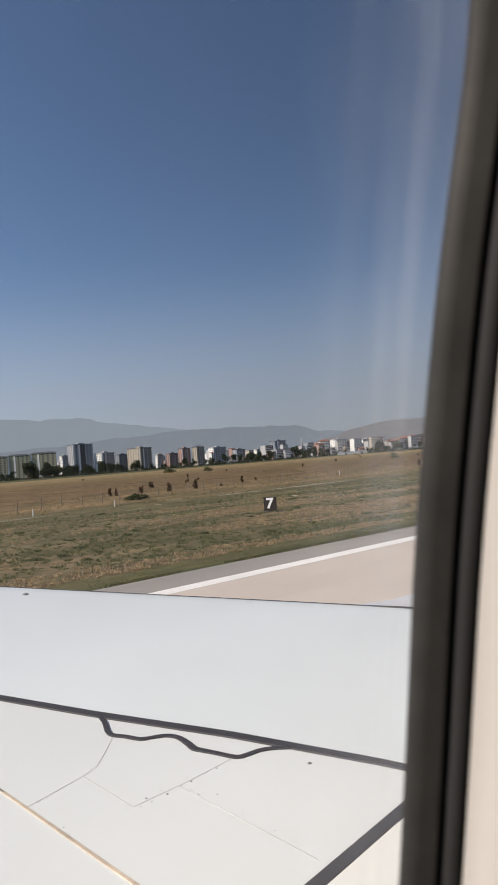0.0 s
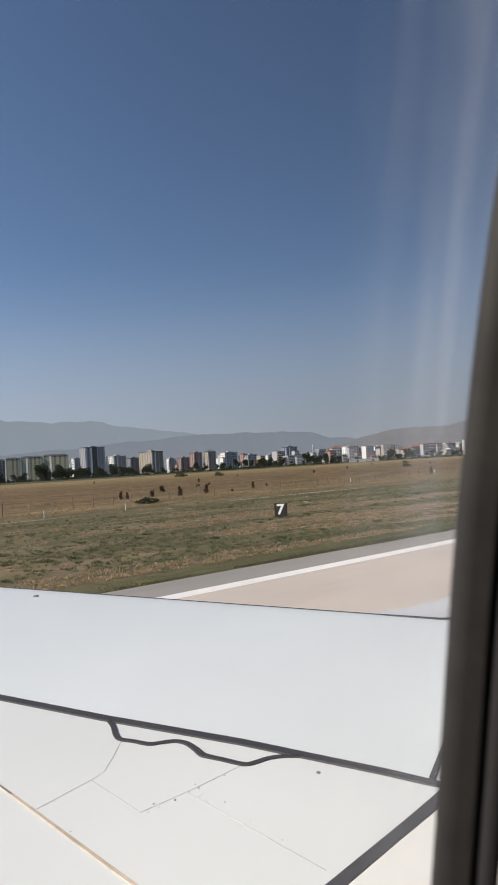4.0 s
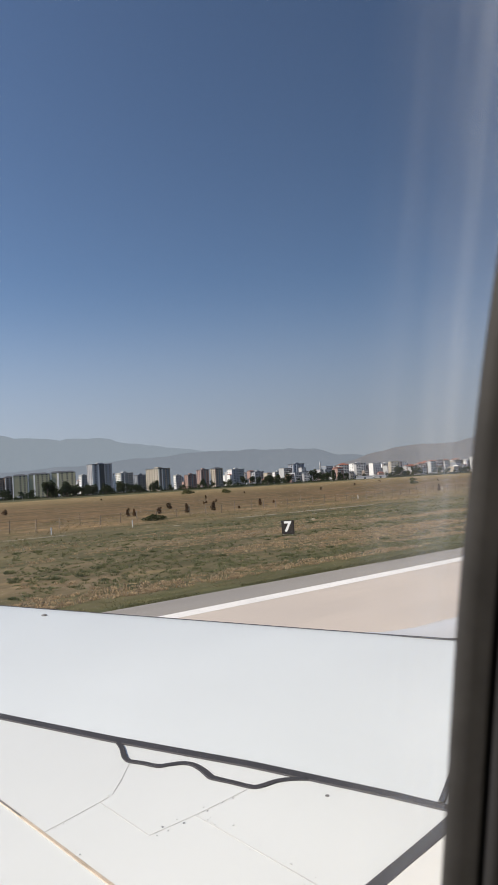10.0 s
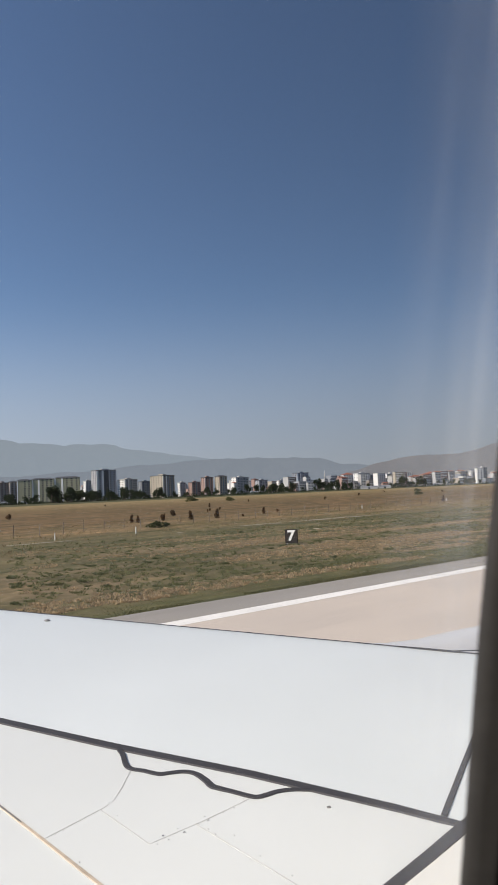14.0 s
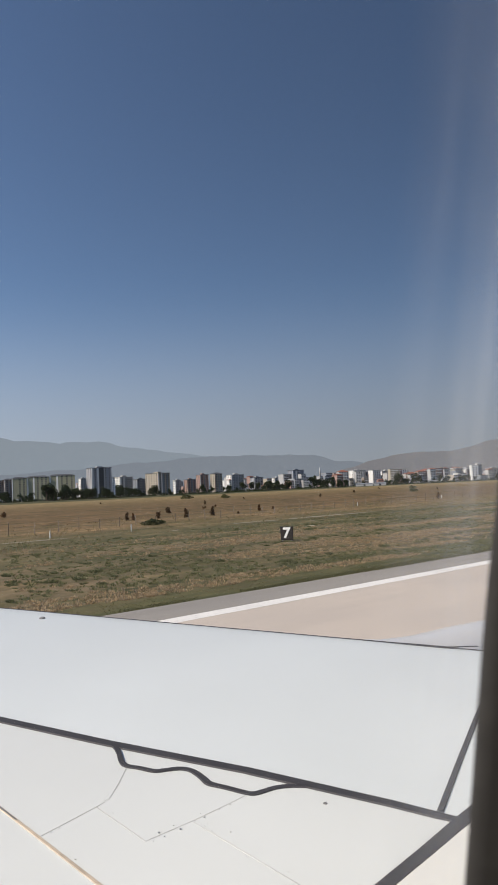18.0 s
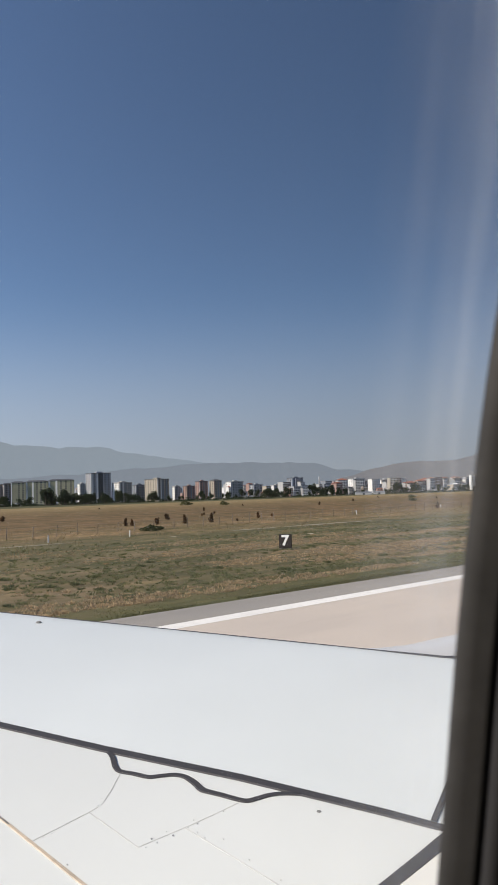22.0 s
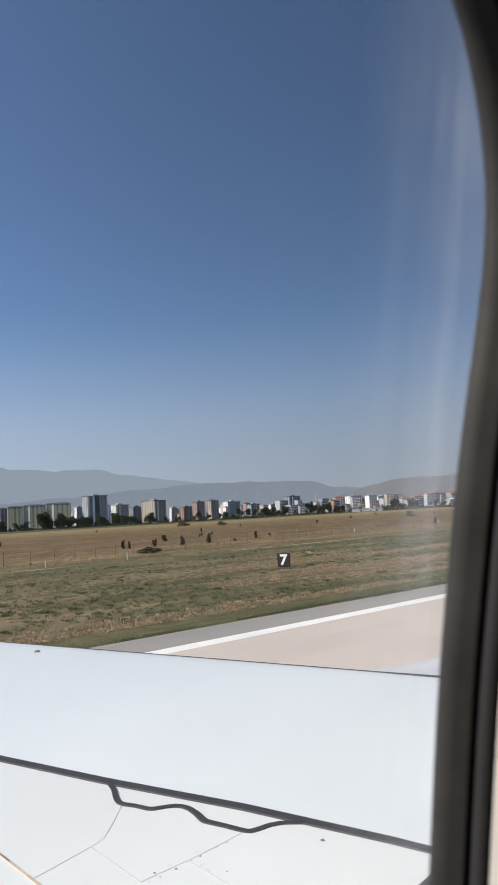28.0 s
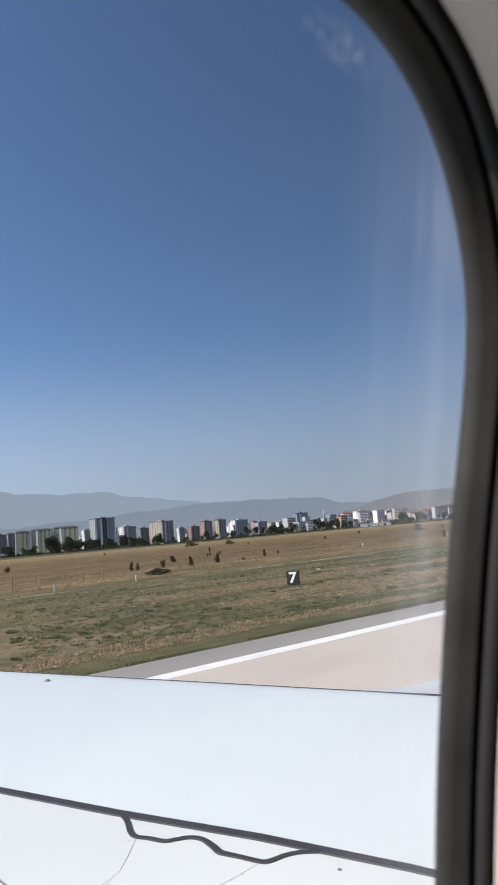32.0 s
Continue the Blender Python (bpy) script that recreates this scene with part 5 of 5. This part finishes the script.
def house(az, dist, w, d, h, wall, turn, tiled, near):
    floors = max(2, round(h / 3))
    b = thing("house", f"{floors}-storey {PLAIN[wall]} town house with a {'red tiled' if tiled else 'flat'} roof", "house", group="town houses")
    x, y = polar(az, dist)
    b.matrix_basis = Matrix.Translation((x, y, 0)) @ Matrix.Rotation(radians(az - 90 + turn), 4, "Z")
    part("wall", box(-w / 2, -d / 2, -0.5, w / 2, d / 2, h), WALLS[wall], b)
    if tiled:
        bm = bmesh.new()
        o, k = 0.6, d * 0.5
        base = [bm.verts.new(p) for p in ((-w / 2 - o, -d / 2 - o, h), (w / 2 + o, -d / 2 - o, h), (w / 2 + o, d / 2 + o, h), (-w / 2 - o, d / 2 + o, h))]
        r1, r2 = bm.verts.new((-w / 2 + k, 0, h + d * 0.22)), bm.verts.new((w / 2 - k, 0, h + d * 0.22))
        for f in ((base[0], base[1], r2, r1), (base[1], base[2], r2), (base[2], base[3], r1, r2), (base[3], base[0], r1), (base[3], base[2], base[1], base[0])):
            bm.faces.new(f)
        part("roof", bm, ROOF_TILE, b, "red tiled roof")
    else:
        part("roof", box(-w / 2 - 0.3, -d / 2 - 0.3, h + 0.01, w / 2 + 0.3, d / 2 + 0.3, h + 0.6), CONCRETE, b)
    n = max(2, int(w / 4.5))
    if floors > 3:
        bm = bmesh.new()
        for f in range(1, floors):
            add_box(bm, -w * 0.42, -d / 2 - 1.0, f * h / floors - 0.1, w * (0.05 if f % 2 else 0.3), -d / 2 - 0.02, f * h / floors + 0.75)
        tagged(part("balconies", bm, WALLS["chalk"], b, "white balcony fronts"), kind="stuff")
    if not near:
        bm = bmesh.new()
        for i in range(n):
            for f in range(floors):
                cx, z = -w / 2 + w * (i + 0.5) / n, f * h / floors + 0.9
                add_box(bm, cx - 0.85, -d / 2 - 0.06, z, cx + 0.85, -d / 2 + 0.02, z + 1.5)
        tagged(part("windows", bm, GLASS_DARK, b), kind="stuff")
        return b
    for i in range(n):
        for f in range(floors):
            part_of("window", WINDOW_ME, GLASS_DARK, b, "", Matrix.LocRotScale((-w / 2 + w * (i + 0.5) / n, -d / 2, f * h / floors + 0.9), None, (1.7, 1, 1.5)))
    return b


rnd = random.Random(33)
for k in range(270):
    az = rnd.uniform(28.5, 49.5) if k < 100 or k > 150 else rnd.uniform(49, 70)
    dist = rnd.uniform(1300, 1720) if k < 100 or k > 150 else rnd.uniform(1450, 1700)
    w = rnd.uniform(9, 20)
    house(az, dist, w, w * rnd.uniform(0.6, 0.9) , rnd.choice((9, 12, 12, 15, 18, 21, 24, 27)) * (1.0 if k < 100 or k > 150 else 1.25), rnd.choice(("white", "chalk", "beige", "grey", "pink", "brown", "white", "slate")), rnd.uniform(18, 52), rnd.random() < 0.3, k < 70)


def minaret(az, dist):
    m = thing("minaret", "slender white minaret with a grey pointed cap", "minaret")
    x, y = polar(az, dist)
    m.matrix_basis = Matrix.Translation((x, y, 0))
    part("shaft", rod((0, 0, 0), (0, 0, 33), 1.7, 1.4, 16), WALLS["white"], m)
    part("gallery", rod((0, 0, 25), (0, 0, 26.6), 1.7, 2.5, 16), WALLS["white"], m)
    part("cap", rod((0, 0, 33), (0, 0, 40), 1.7, 0.05, 16), METAL_GREY, m, "grey pointed cap")


minaret(42.2, 1420)
dome = thing("mosque", "low white mosque with a pale dome beside the minaret", "mosque", Matrix.Translation((*polar(42.9, 1420), 0)))
part("hall", box(-9, -9, 0, 9, 9, 8, 0.1), WALLS["white"], dome)
bm = bmesh.new()
bmesh.ops.create_uvsphere(bm, u_segments=24, v_segments=12, radius=7)
bmesh.ops.delete(bm, geom=[v for v in bm.verts if v.co.z < -0.1], context="VERTS")
bmesh.ops.translate(bm, verts=bm.verts, vec=(0, 0, 8))
part("dome", bm, METAL_GREY, dome, "pale grey dome")

# low sheds before the town
for az, dist, w in ((63.0, 1120, 18), (66.8, 1130, 14), (65.4, 1130, 10), (47.8, 1080, 12), (38.8, 1150, 26), (37.6, 1160, 18), (33.6, 1200, 14)):
    s = thing("shed", "low white shed at the edge of the field", "shed", Matrix.Translation((*polar(az, dist), 0)) @ Matrix.Rotation(radians(az - 85), 4, "Z"), "sheds at the field edge")
    part("wall", box(-w / 2, -4, 0, w / 2, 4, 3.4), WALLS["white"], s)
    bm = bmesh.new()
    vs = [bm.verts.new(p) for p in ((-w / 2 - 0.4, -4.4, 3.4), (w / 2 + 0.4, -4.4, 3.4), (w / 2 + 0.4, 4.4, 3.4), (-w / 2 - 0.4, 4.4, 3.4), (-w / 2 - 0.4, 0, 4.8), (w / 2 + 0.4, 0, 4.8))]
    for f in ((0, 1, 5, 4), (2, 3, 4, 5), (1, 2, 5), (3, 0, 4), (3, 2, 1, 0)):
        bm.faces.new([vs[i] for i in f])
    part("roof", bm, METAL_GREY, s, "pale metal roof")
    part("door", box(-1.5, -4.08, 0, 1.5, -4.01, 2.8), GLASS_DARK, s)


# ---------------------------------------------------------------- elsewhere along the runway
town_and_field = set(scene.objects)


def radio_mast(x, y):
    m = thing("radio_mast", "red and white lattice radio mast with white antenna boxes", "mast", Matrix.Translation((x, y, 0)))
    h, n, w = 17.0, 12, 0.75
    for sx in (-1, 1):
        for sy in (-1, 1):
            part("leg", rod((sx * w, sy * w, 0), (sx * w * 0.6, sy * w * 0.6, h), 0.06, 0.05, 6), RED if sx > 0 else WHITE_POST, m)
    for k in range(n):
        z0, z1 = h * k / n, h * (k + 1) / n
        a, b = w * (1 - 0.4 * k / n), w * (1 - 0.4 * (k + 1) / n)
        bm = bmesh.new()
        for p, q in (((-a, -a, z0), (b, -b, z1)), ((a, -a, z0), (b, b, z1)), ((a, a, z0), (-b, b, z1)), ((-a, a, z0), (-b, -b, z1)), ((-b, -b, z1), (b, -b, z1)), ((b, -b, z1), (b, b, z1)), ((b, b, z1), (-b, b, z1)), ((-b, b, z1), (-b, -b, z1))):
            add_rod(bm, p, q, 0.035, 0.035, 5)
        part("lattice_bay", bm, RED if (k // 2) % 2 else WHITE_POST, m, "red painted bay" if (k // 2) % 2 else "white painted bay")
    for z in (4.3, 9.6, 14.9):
        part("antenna_box", box(-1.5, -1.15, z, 0.3, -0.8, z + 0.55, 0.05), WHITE_POST, m, "white antenna box")


def striped_cabin(x, y):
    c = thing("equipment_cabin", "equipment cabin with dark red and white stripes beside the mast", "cabin", Matrix.Translation((x, y, 0)) @ Matrix.Rotation(radians(-20), 4, "Z"))
    for k in range(8):
        part("panel", box(-2.8 + 0.7 * k, -1.2, 0, -2.8 + 0.7 * (k + 1) - 0.02, 1.2, 2.6, 0.02), (RED if k % 2 else WHITE_POST) if k < 5 else SIGN_DARK, c)
    part("roof", box(-2.9, -1.3, 2.6, 2.9, 1.3, 2.72, 0.02), METAL_GREY, c)
    part("door", box(1.3, -1.26, 0.1, 2.0, -1.2, 2.1), SIGN_DARK, c)


def arch_shelter(x, y):
    s = thing("arched_shelter", "barrel-shaped metal shelter with orange and white stripes", "shelter", Matrix.Translation((x, y, 0)) @ Matrix.Rotation(radians(-45), 4, "Z"))
    for k in range(8):
        x0, x1 = -2.8 + 0.7 * k, -2.8 + 0.7 * (k + 1) - 0.01
        v, f = [], []
        for xx, rr in ((x0, 1.3), (x1, 1.3), (x1, 1.22), (x0, 1.22)):
            v += [(xx, rr * math.cos(radians(a)), max(0.0, 1.2 + rr * math.sin(radians(a)))) for a in range(-60, 241, 12)]
        n = len(v) // 4
        for i in range(4):
            f += [(i * n + j, i * n + j + 1, (i + 1) % 4 * n + j + 1, (i + 1) % 4 * n + j) for j in range(n - 1)]
        part_of("hoop", mesh_from("hoop", v, f, True), RED if k % 2 == 0 else WHITE_POST, s, "orange-red painted hoop" if k % 2 == 0 else "white painted hoop")
    part("hatch", box(-0.8, -1.36, 1.45, 0.8, -1.24, 1.7), SIGN_DARK, s, "dark opening in the side")
    part("rear_wall", box(-2.76, -1.1, 0.1, -2.7, 1.1, 2.1, 0.02), METAL_GREY, s)


def disc_board(x, y):
    s = thing("marker_board", "dark square board with a yellow disc", "sign", Matrix.Translation((x, y, 0)) @ Matrix.Rotation(radians(-35), 4, "Z"))
    part("board", box(-0.6, -0.08, 0.15, 0.6, 0.08, 1.4, 0.03), SIGN_DARK, s)
    part("disc", rod((0, -0.10, 0.78), (0, -0.085, 0.78), 0.42, 0.42, 32), SIGN_YELLOW, s, "yellow painted disc")
    for dx in (-0.4, 0.4):
        part("leg", rod((dx, 0, 0), (dx, 0, 0.2), 0.05), METAL_GREY, s)


radio_mast(-557, 143)
striped_cabin(-555, 135)
arch_shelter(-480, 56)
disc_board(-459, 44.4)


def low_board(x, y):
    b = thing("low_board", "low brown board on thin legs in the dry grass", "sign", Matrix.Translation((x, y, 0)), "low boards in the grass")
    part("board", box(-0.9, -0.06, 0.55, 0.9, 0.06, 0.85, 0.02), SIGN_DARK, b)
    for dx in (-0.6, 0.0, 0.6):
        part("leg", rod((dx, 0, 0), (dx, 0, 0.56), 0.03), METAL_GREY, b)


for x, y in ((-533, 61.5), (-532, 51), (-530, 42)):
    low_board(x, y)


def striped_stake(x, y):
    b = thing("striped_stake", "thin black and white stake at the runway edge", "post", Matrix.Translation((x, y, 0)), "striped stakes")
    for k in range(5):
        part("band", rod((0, 0, 0.22 * k), (0, 0, 0.22 * (k + 1)), 0.045), SIGN_DARK if k % 2 else WHITE_POST, b)


for k in range(8):
    striped_stake(-600 + 12 * k, 34 + 0.4 * (k % 3))


# the grove with its lamps, hut and parked truck
def street_lamp(x, y, h, arms):
    l = thing("street_lamp", "tall grey lamp post with white luminaires", "lamp", Matrix.Translation((x, y, 0)), "lamp posts at the grove")
    part("pole", rod((0, 0, 0), (0, 0, h), 0.11, 0.07, 10), METAL_GREY, l)
    for a in arms:
        arm = part("arm", rod((0, 0, h - 0.1), (a * 1.2, 0, h + 0.35), 0.05, 0.04, 8), METAL_GREY, l)
        part("luminaire", box(a * 1.2 - 0.35, -0.16, h + 0.3, a * 1.2 + 0.35, 0.16, h + 0.44, 0.05), WHITE_POST, arm, "white luminaire")


street_lamp(911, 88, 6.5, (-1, 1))
street_lamp(905, 95, 9.5, (-1,))
street_lamp(923, 66, 6.5, (1,))
street_lamp(950, 60, 6.5, (1,))
pines = [conifer(71 + i, 13 + 2 * i, 2.9 + 0.2 * i, "tall dark conifer in the grove", "conifers in the grove") for i in range(3)]
rnd = random.Random(77)
scatter(pines, [(922, 90, 1.0), (929, 88, 1.05), (931, 84, 1.15), (917, 98, 0.9), (905, 108, 0.8)], rnd, 0.95, 1.05)
grove = [tree(81 + i, 8.5 + i, 3.8, "dense dark tree in the grove by the airfield road", "trees in the grove") for i in range(3)]
scatter(grove, [(885 + 3.4 * k + rnd.uniform(-2, 2), 118 - 1.4 * k + rnd.uniform(-6, 6), rnd.uniform(0.8, 1.15)) for k in range(24)] + [(945, 84, 1.0), (949, 80, 1.0), (968, 84, 0.7)], rnd, 0.9, 1.1)
strip("service_road", 840, 960, 70, 74, -0.1, 0.03, SHOULDER, "narrow asphalt service road past the grove", "road")

hut = thing("hut", "small hut with a red tiled hipped roof among trees", "hut", Matrix.Translation((962, 88, 0)) @ Matrix.Rotation(radians(-30), 4, "Z"))
part("wall", box(-4, -3, 0, 4, 3, 2.6, 0.03), WALLS["pink"], hut)
bm = bmesh.new()
vs = [bm.verts.new(p) for p in ((-4.8, -3.8, 2.6), (4.8, -3.8, 2.6), (4.8, 3.8, 2.6), (-4.8, 3.8, 2.6), (-1.2, 0, 4.1), (1.2, 0, 4.1))]
for f in ((0, 1, 5, 4), (1, 2, 5), (2, 3, 4, 5), (3, 0, 4), (3, 2, 1, 0)):
    bm.faces.new([vs[i] for i in f])
part("roof", bm, ROOF_TILE, hut, "red tiled hipped roof")
part("door", box(-0.5, -3.08, 0, 0.5, -3.0, 2.1), BARK, hut)
for dx in (-2.4, 2.4):
    part("window", box(dx - 0.6, -3.07, 1.0, dx + 0.6, -3.0, 2.0), GLASS_DARK, hut)


def truck(x, y, rz):
    t = thing("pickup_truck", "white double-cab drop-side truck parked on the airfield road", "truck", Matrix.Translation((x, y, 0)) @ Matrix.Rotation(radians(rz), 4, "Z"))
    part("chassis", box(-2.7, -0.8, 0.5, 2.5, 0.8, 0.75, 0.03), TYRE, t)
    bm = bmesh.new()
    outline_xz = ((-0.2, 0.7), (2.75, 0.7), (2.8, 1.1), (2.1, 1.35), (1.3, 2.15), (0.0, 2.2), (-0.2, 2.1))
    a = [bm.verts.new((px, -0.95, pz)) for px, pz in outline_xz]
    b = [bm.verts.new((px, 0.95, pz)) for px, pz in outline_xz]
    bm.faces.new(a)
    bm.faces.new(b[::-1])
    for i in range(len(a)):
        j = (i + 1) % len(a)
        bm.faces.new((a[j], a[i], b[i], b[j]))
    bmesh.ops.recalc_face_normals(bm, faces=bm.faces)
    bmesh.ops.bevel(bm, geom=list(bm.edges), offset=0.06, segments=2, affect="EDGES", profile=0.5)
    cab = part("cab", bm, SIGN_WHITE, t, "white double cab")
    for x0, x1 in ((0.05, 0.7), (0.8, 1.5)):
        part("side_window", box(x0, -0.965, 1.35, x1, -0.952, 1.95, 0.005), GLASS_DARK, cab)
    bm = box(-2.8, -0.98, 0.8, -0.3, 0.98, 0.86)
    part("bed", bm, METAL_GREY, t)
    for p in ((-2.8, -0.98, 0.86, -0.3, -0.94, 1.35), (-2.8, 0.94, 0.86, -0.3, 0.98, 1.35), (-2.8, -0.94, 0.86, -2.76, 0.94, 1.35)):
        part("drop_side", box(*p), SIGN_WHITE, t)
    for wx in (-1.7, 1.8):
        for wy in (-0.85, 0.85):
            w = part("wheel", rod((wx, wy - 0.11, 0.36), (wx, wy + 0.11, 0.36), 0.36, 0.36, 20), TYRE, t)
            part("rim", rod((wx, wy - 0.12, 0.36), (wx, wy + 0.12, 0.36), 0.2, 0.2, 16), METAL_GREY, w)


truck(925, 58, 5)

# large bushes beside board five
big = [bush(91 + i, 9, 4.5, "large spreading grey-green bush in the airfield grass", LEAF, "bush", "large bushes") for i in range(2)]
scatter(big, [(659, 96, 1.0), (664, 92, 1.0), (668, 90, 0.9), (722, 148, 0.8)], random.Random(3), 0.9, 1.1)


# white halls and terminal far along the runway
def hall(x, y, w, d, h, label):
    b = thing("airport_hall", label, "building", Matrix.Translation((x, y, 0)) @ Matrix.Rotation(radians(-8), 4, "Z"), "airport halls")
    part("wall", box(-w / 2, -d / 2, 0, w / 2, d / 2, h), WALLS["white"], b)
    v, f = [], []
    for i in range(13):
        yy = -d / 2 - 0.5 + (d + 1) * i / 12
        z = h + 0.05 + 0.18 * h * math.sin(math.pi * i / 12)
        v += [(-w / 2 - 0.5, yy, z), (w / 2 + 0.5, yy, z)]
    f = [(2 * i, 2 * i + 1, 2 * i + 3, 2 * i + 2) for i in range(12)] + [tuple(range(0, 26, 2)), tuple(range(25, 0, -2))]
    part_of("roof", mesh_from("roof", v, f), SIGN_WHITE, b, "low curved white roof")
    n = int(w / 8)
    for i in range(n):
        part("door", box(-w / 2 + w * (i + 0.3) / n, -d / 2 - 0.08, 0, -w / 2 + w * (i + 0.8) / n, -d / 2, h * 0.6), GLASS_DARK, b)


hall(1750, 420, 90, 40, 12, "long white airport hall with a low curved roof")
hall(1880, 440, 60, 46, 15, "tall white hangar with a curved roof")
hall(1660, 430, 26, 18, 6, "small white airport shed with a curved roof")

# all these were laid out square to the runway: turn them with it
for ob in set(scene.objects) - town_and_field:
    if ob.parent is None and not ob.name.startswith("service_road"):
        ob.matrix_basis = RUNWAY_TURN @ ob.matrix_basis
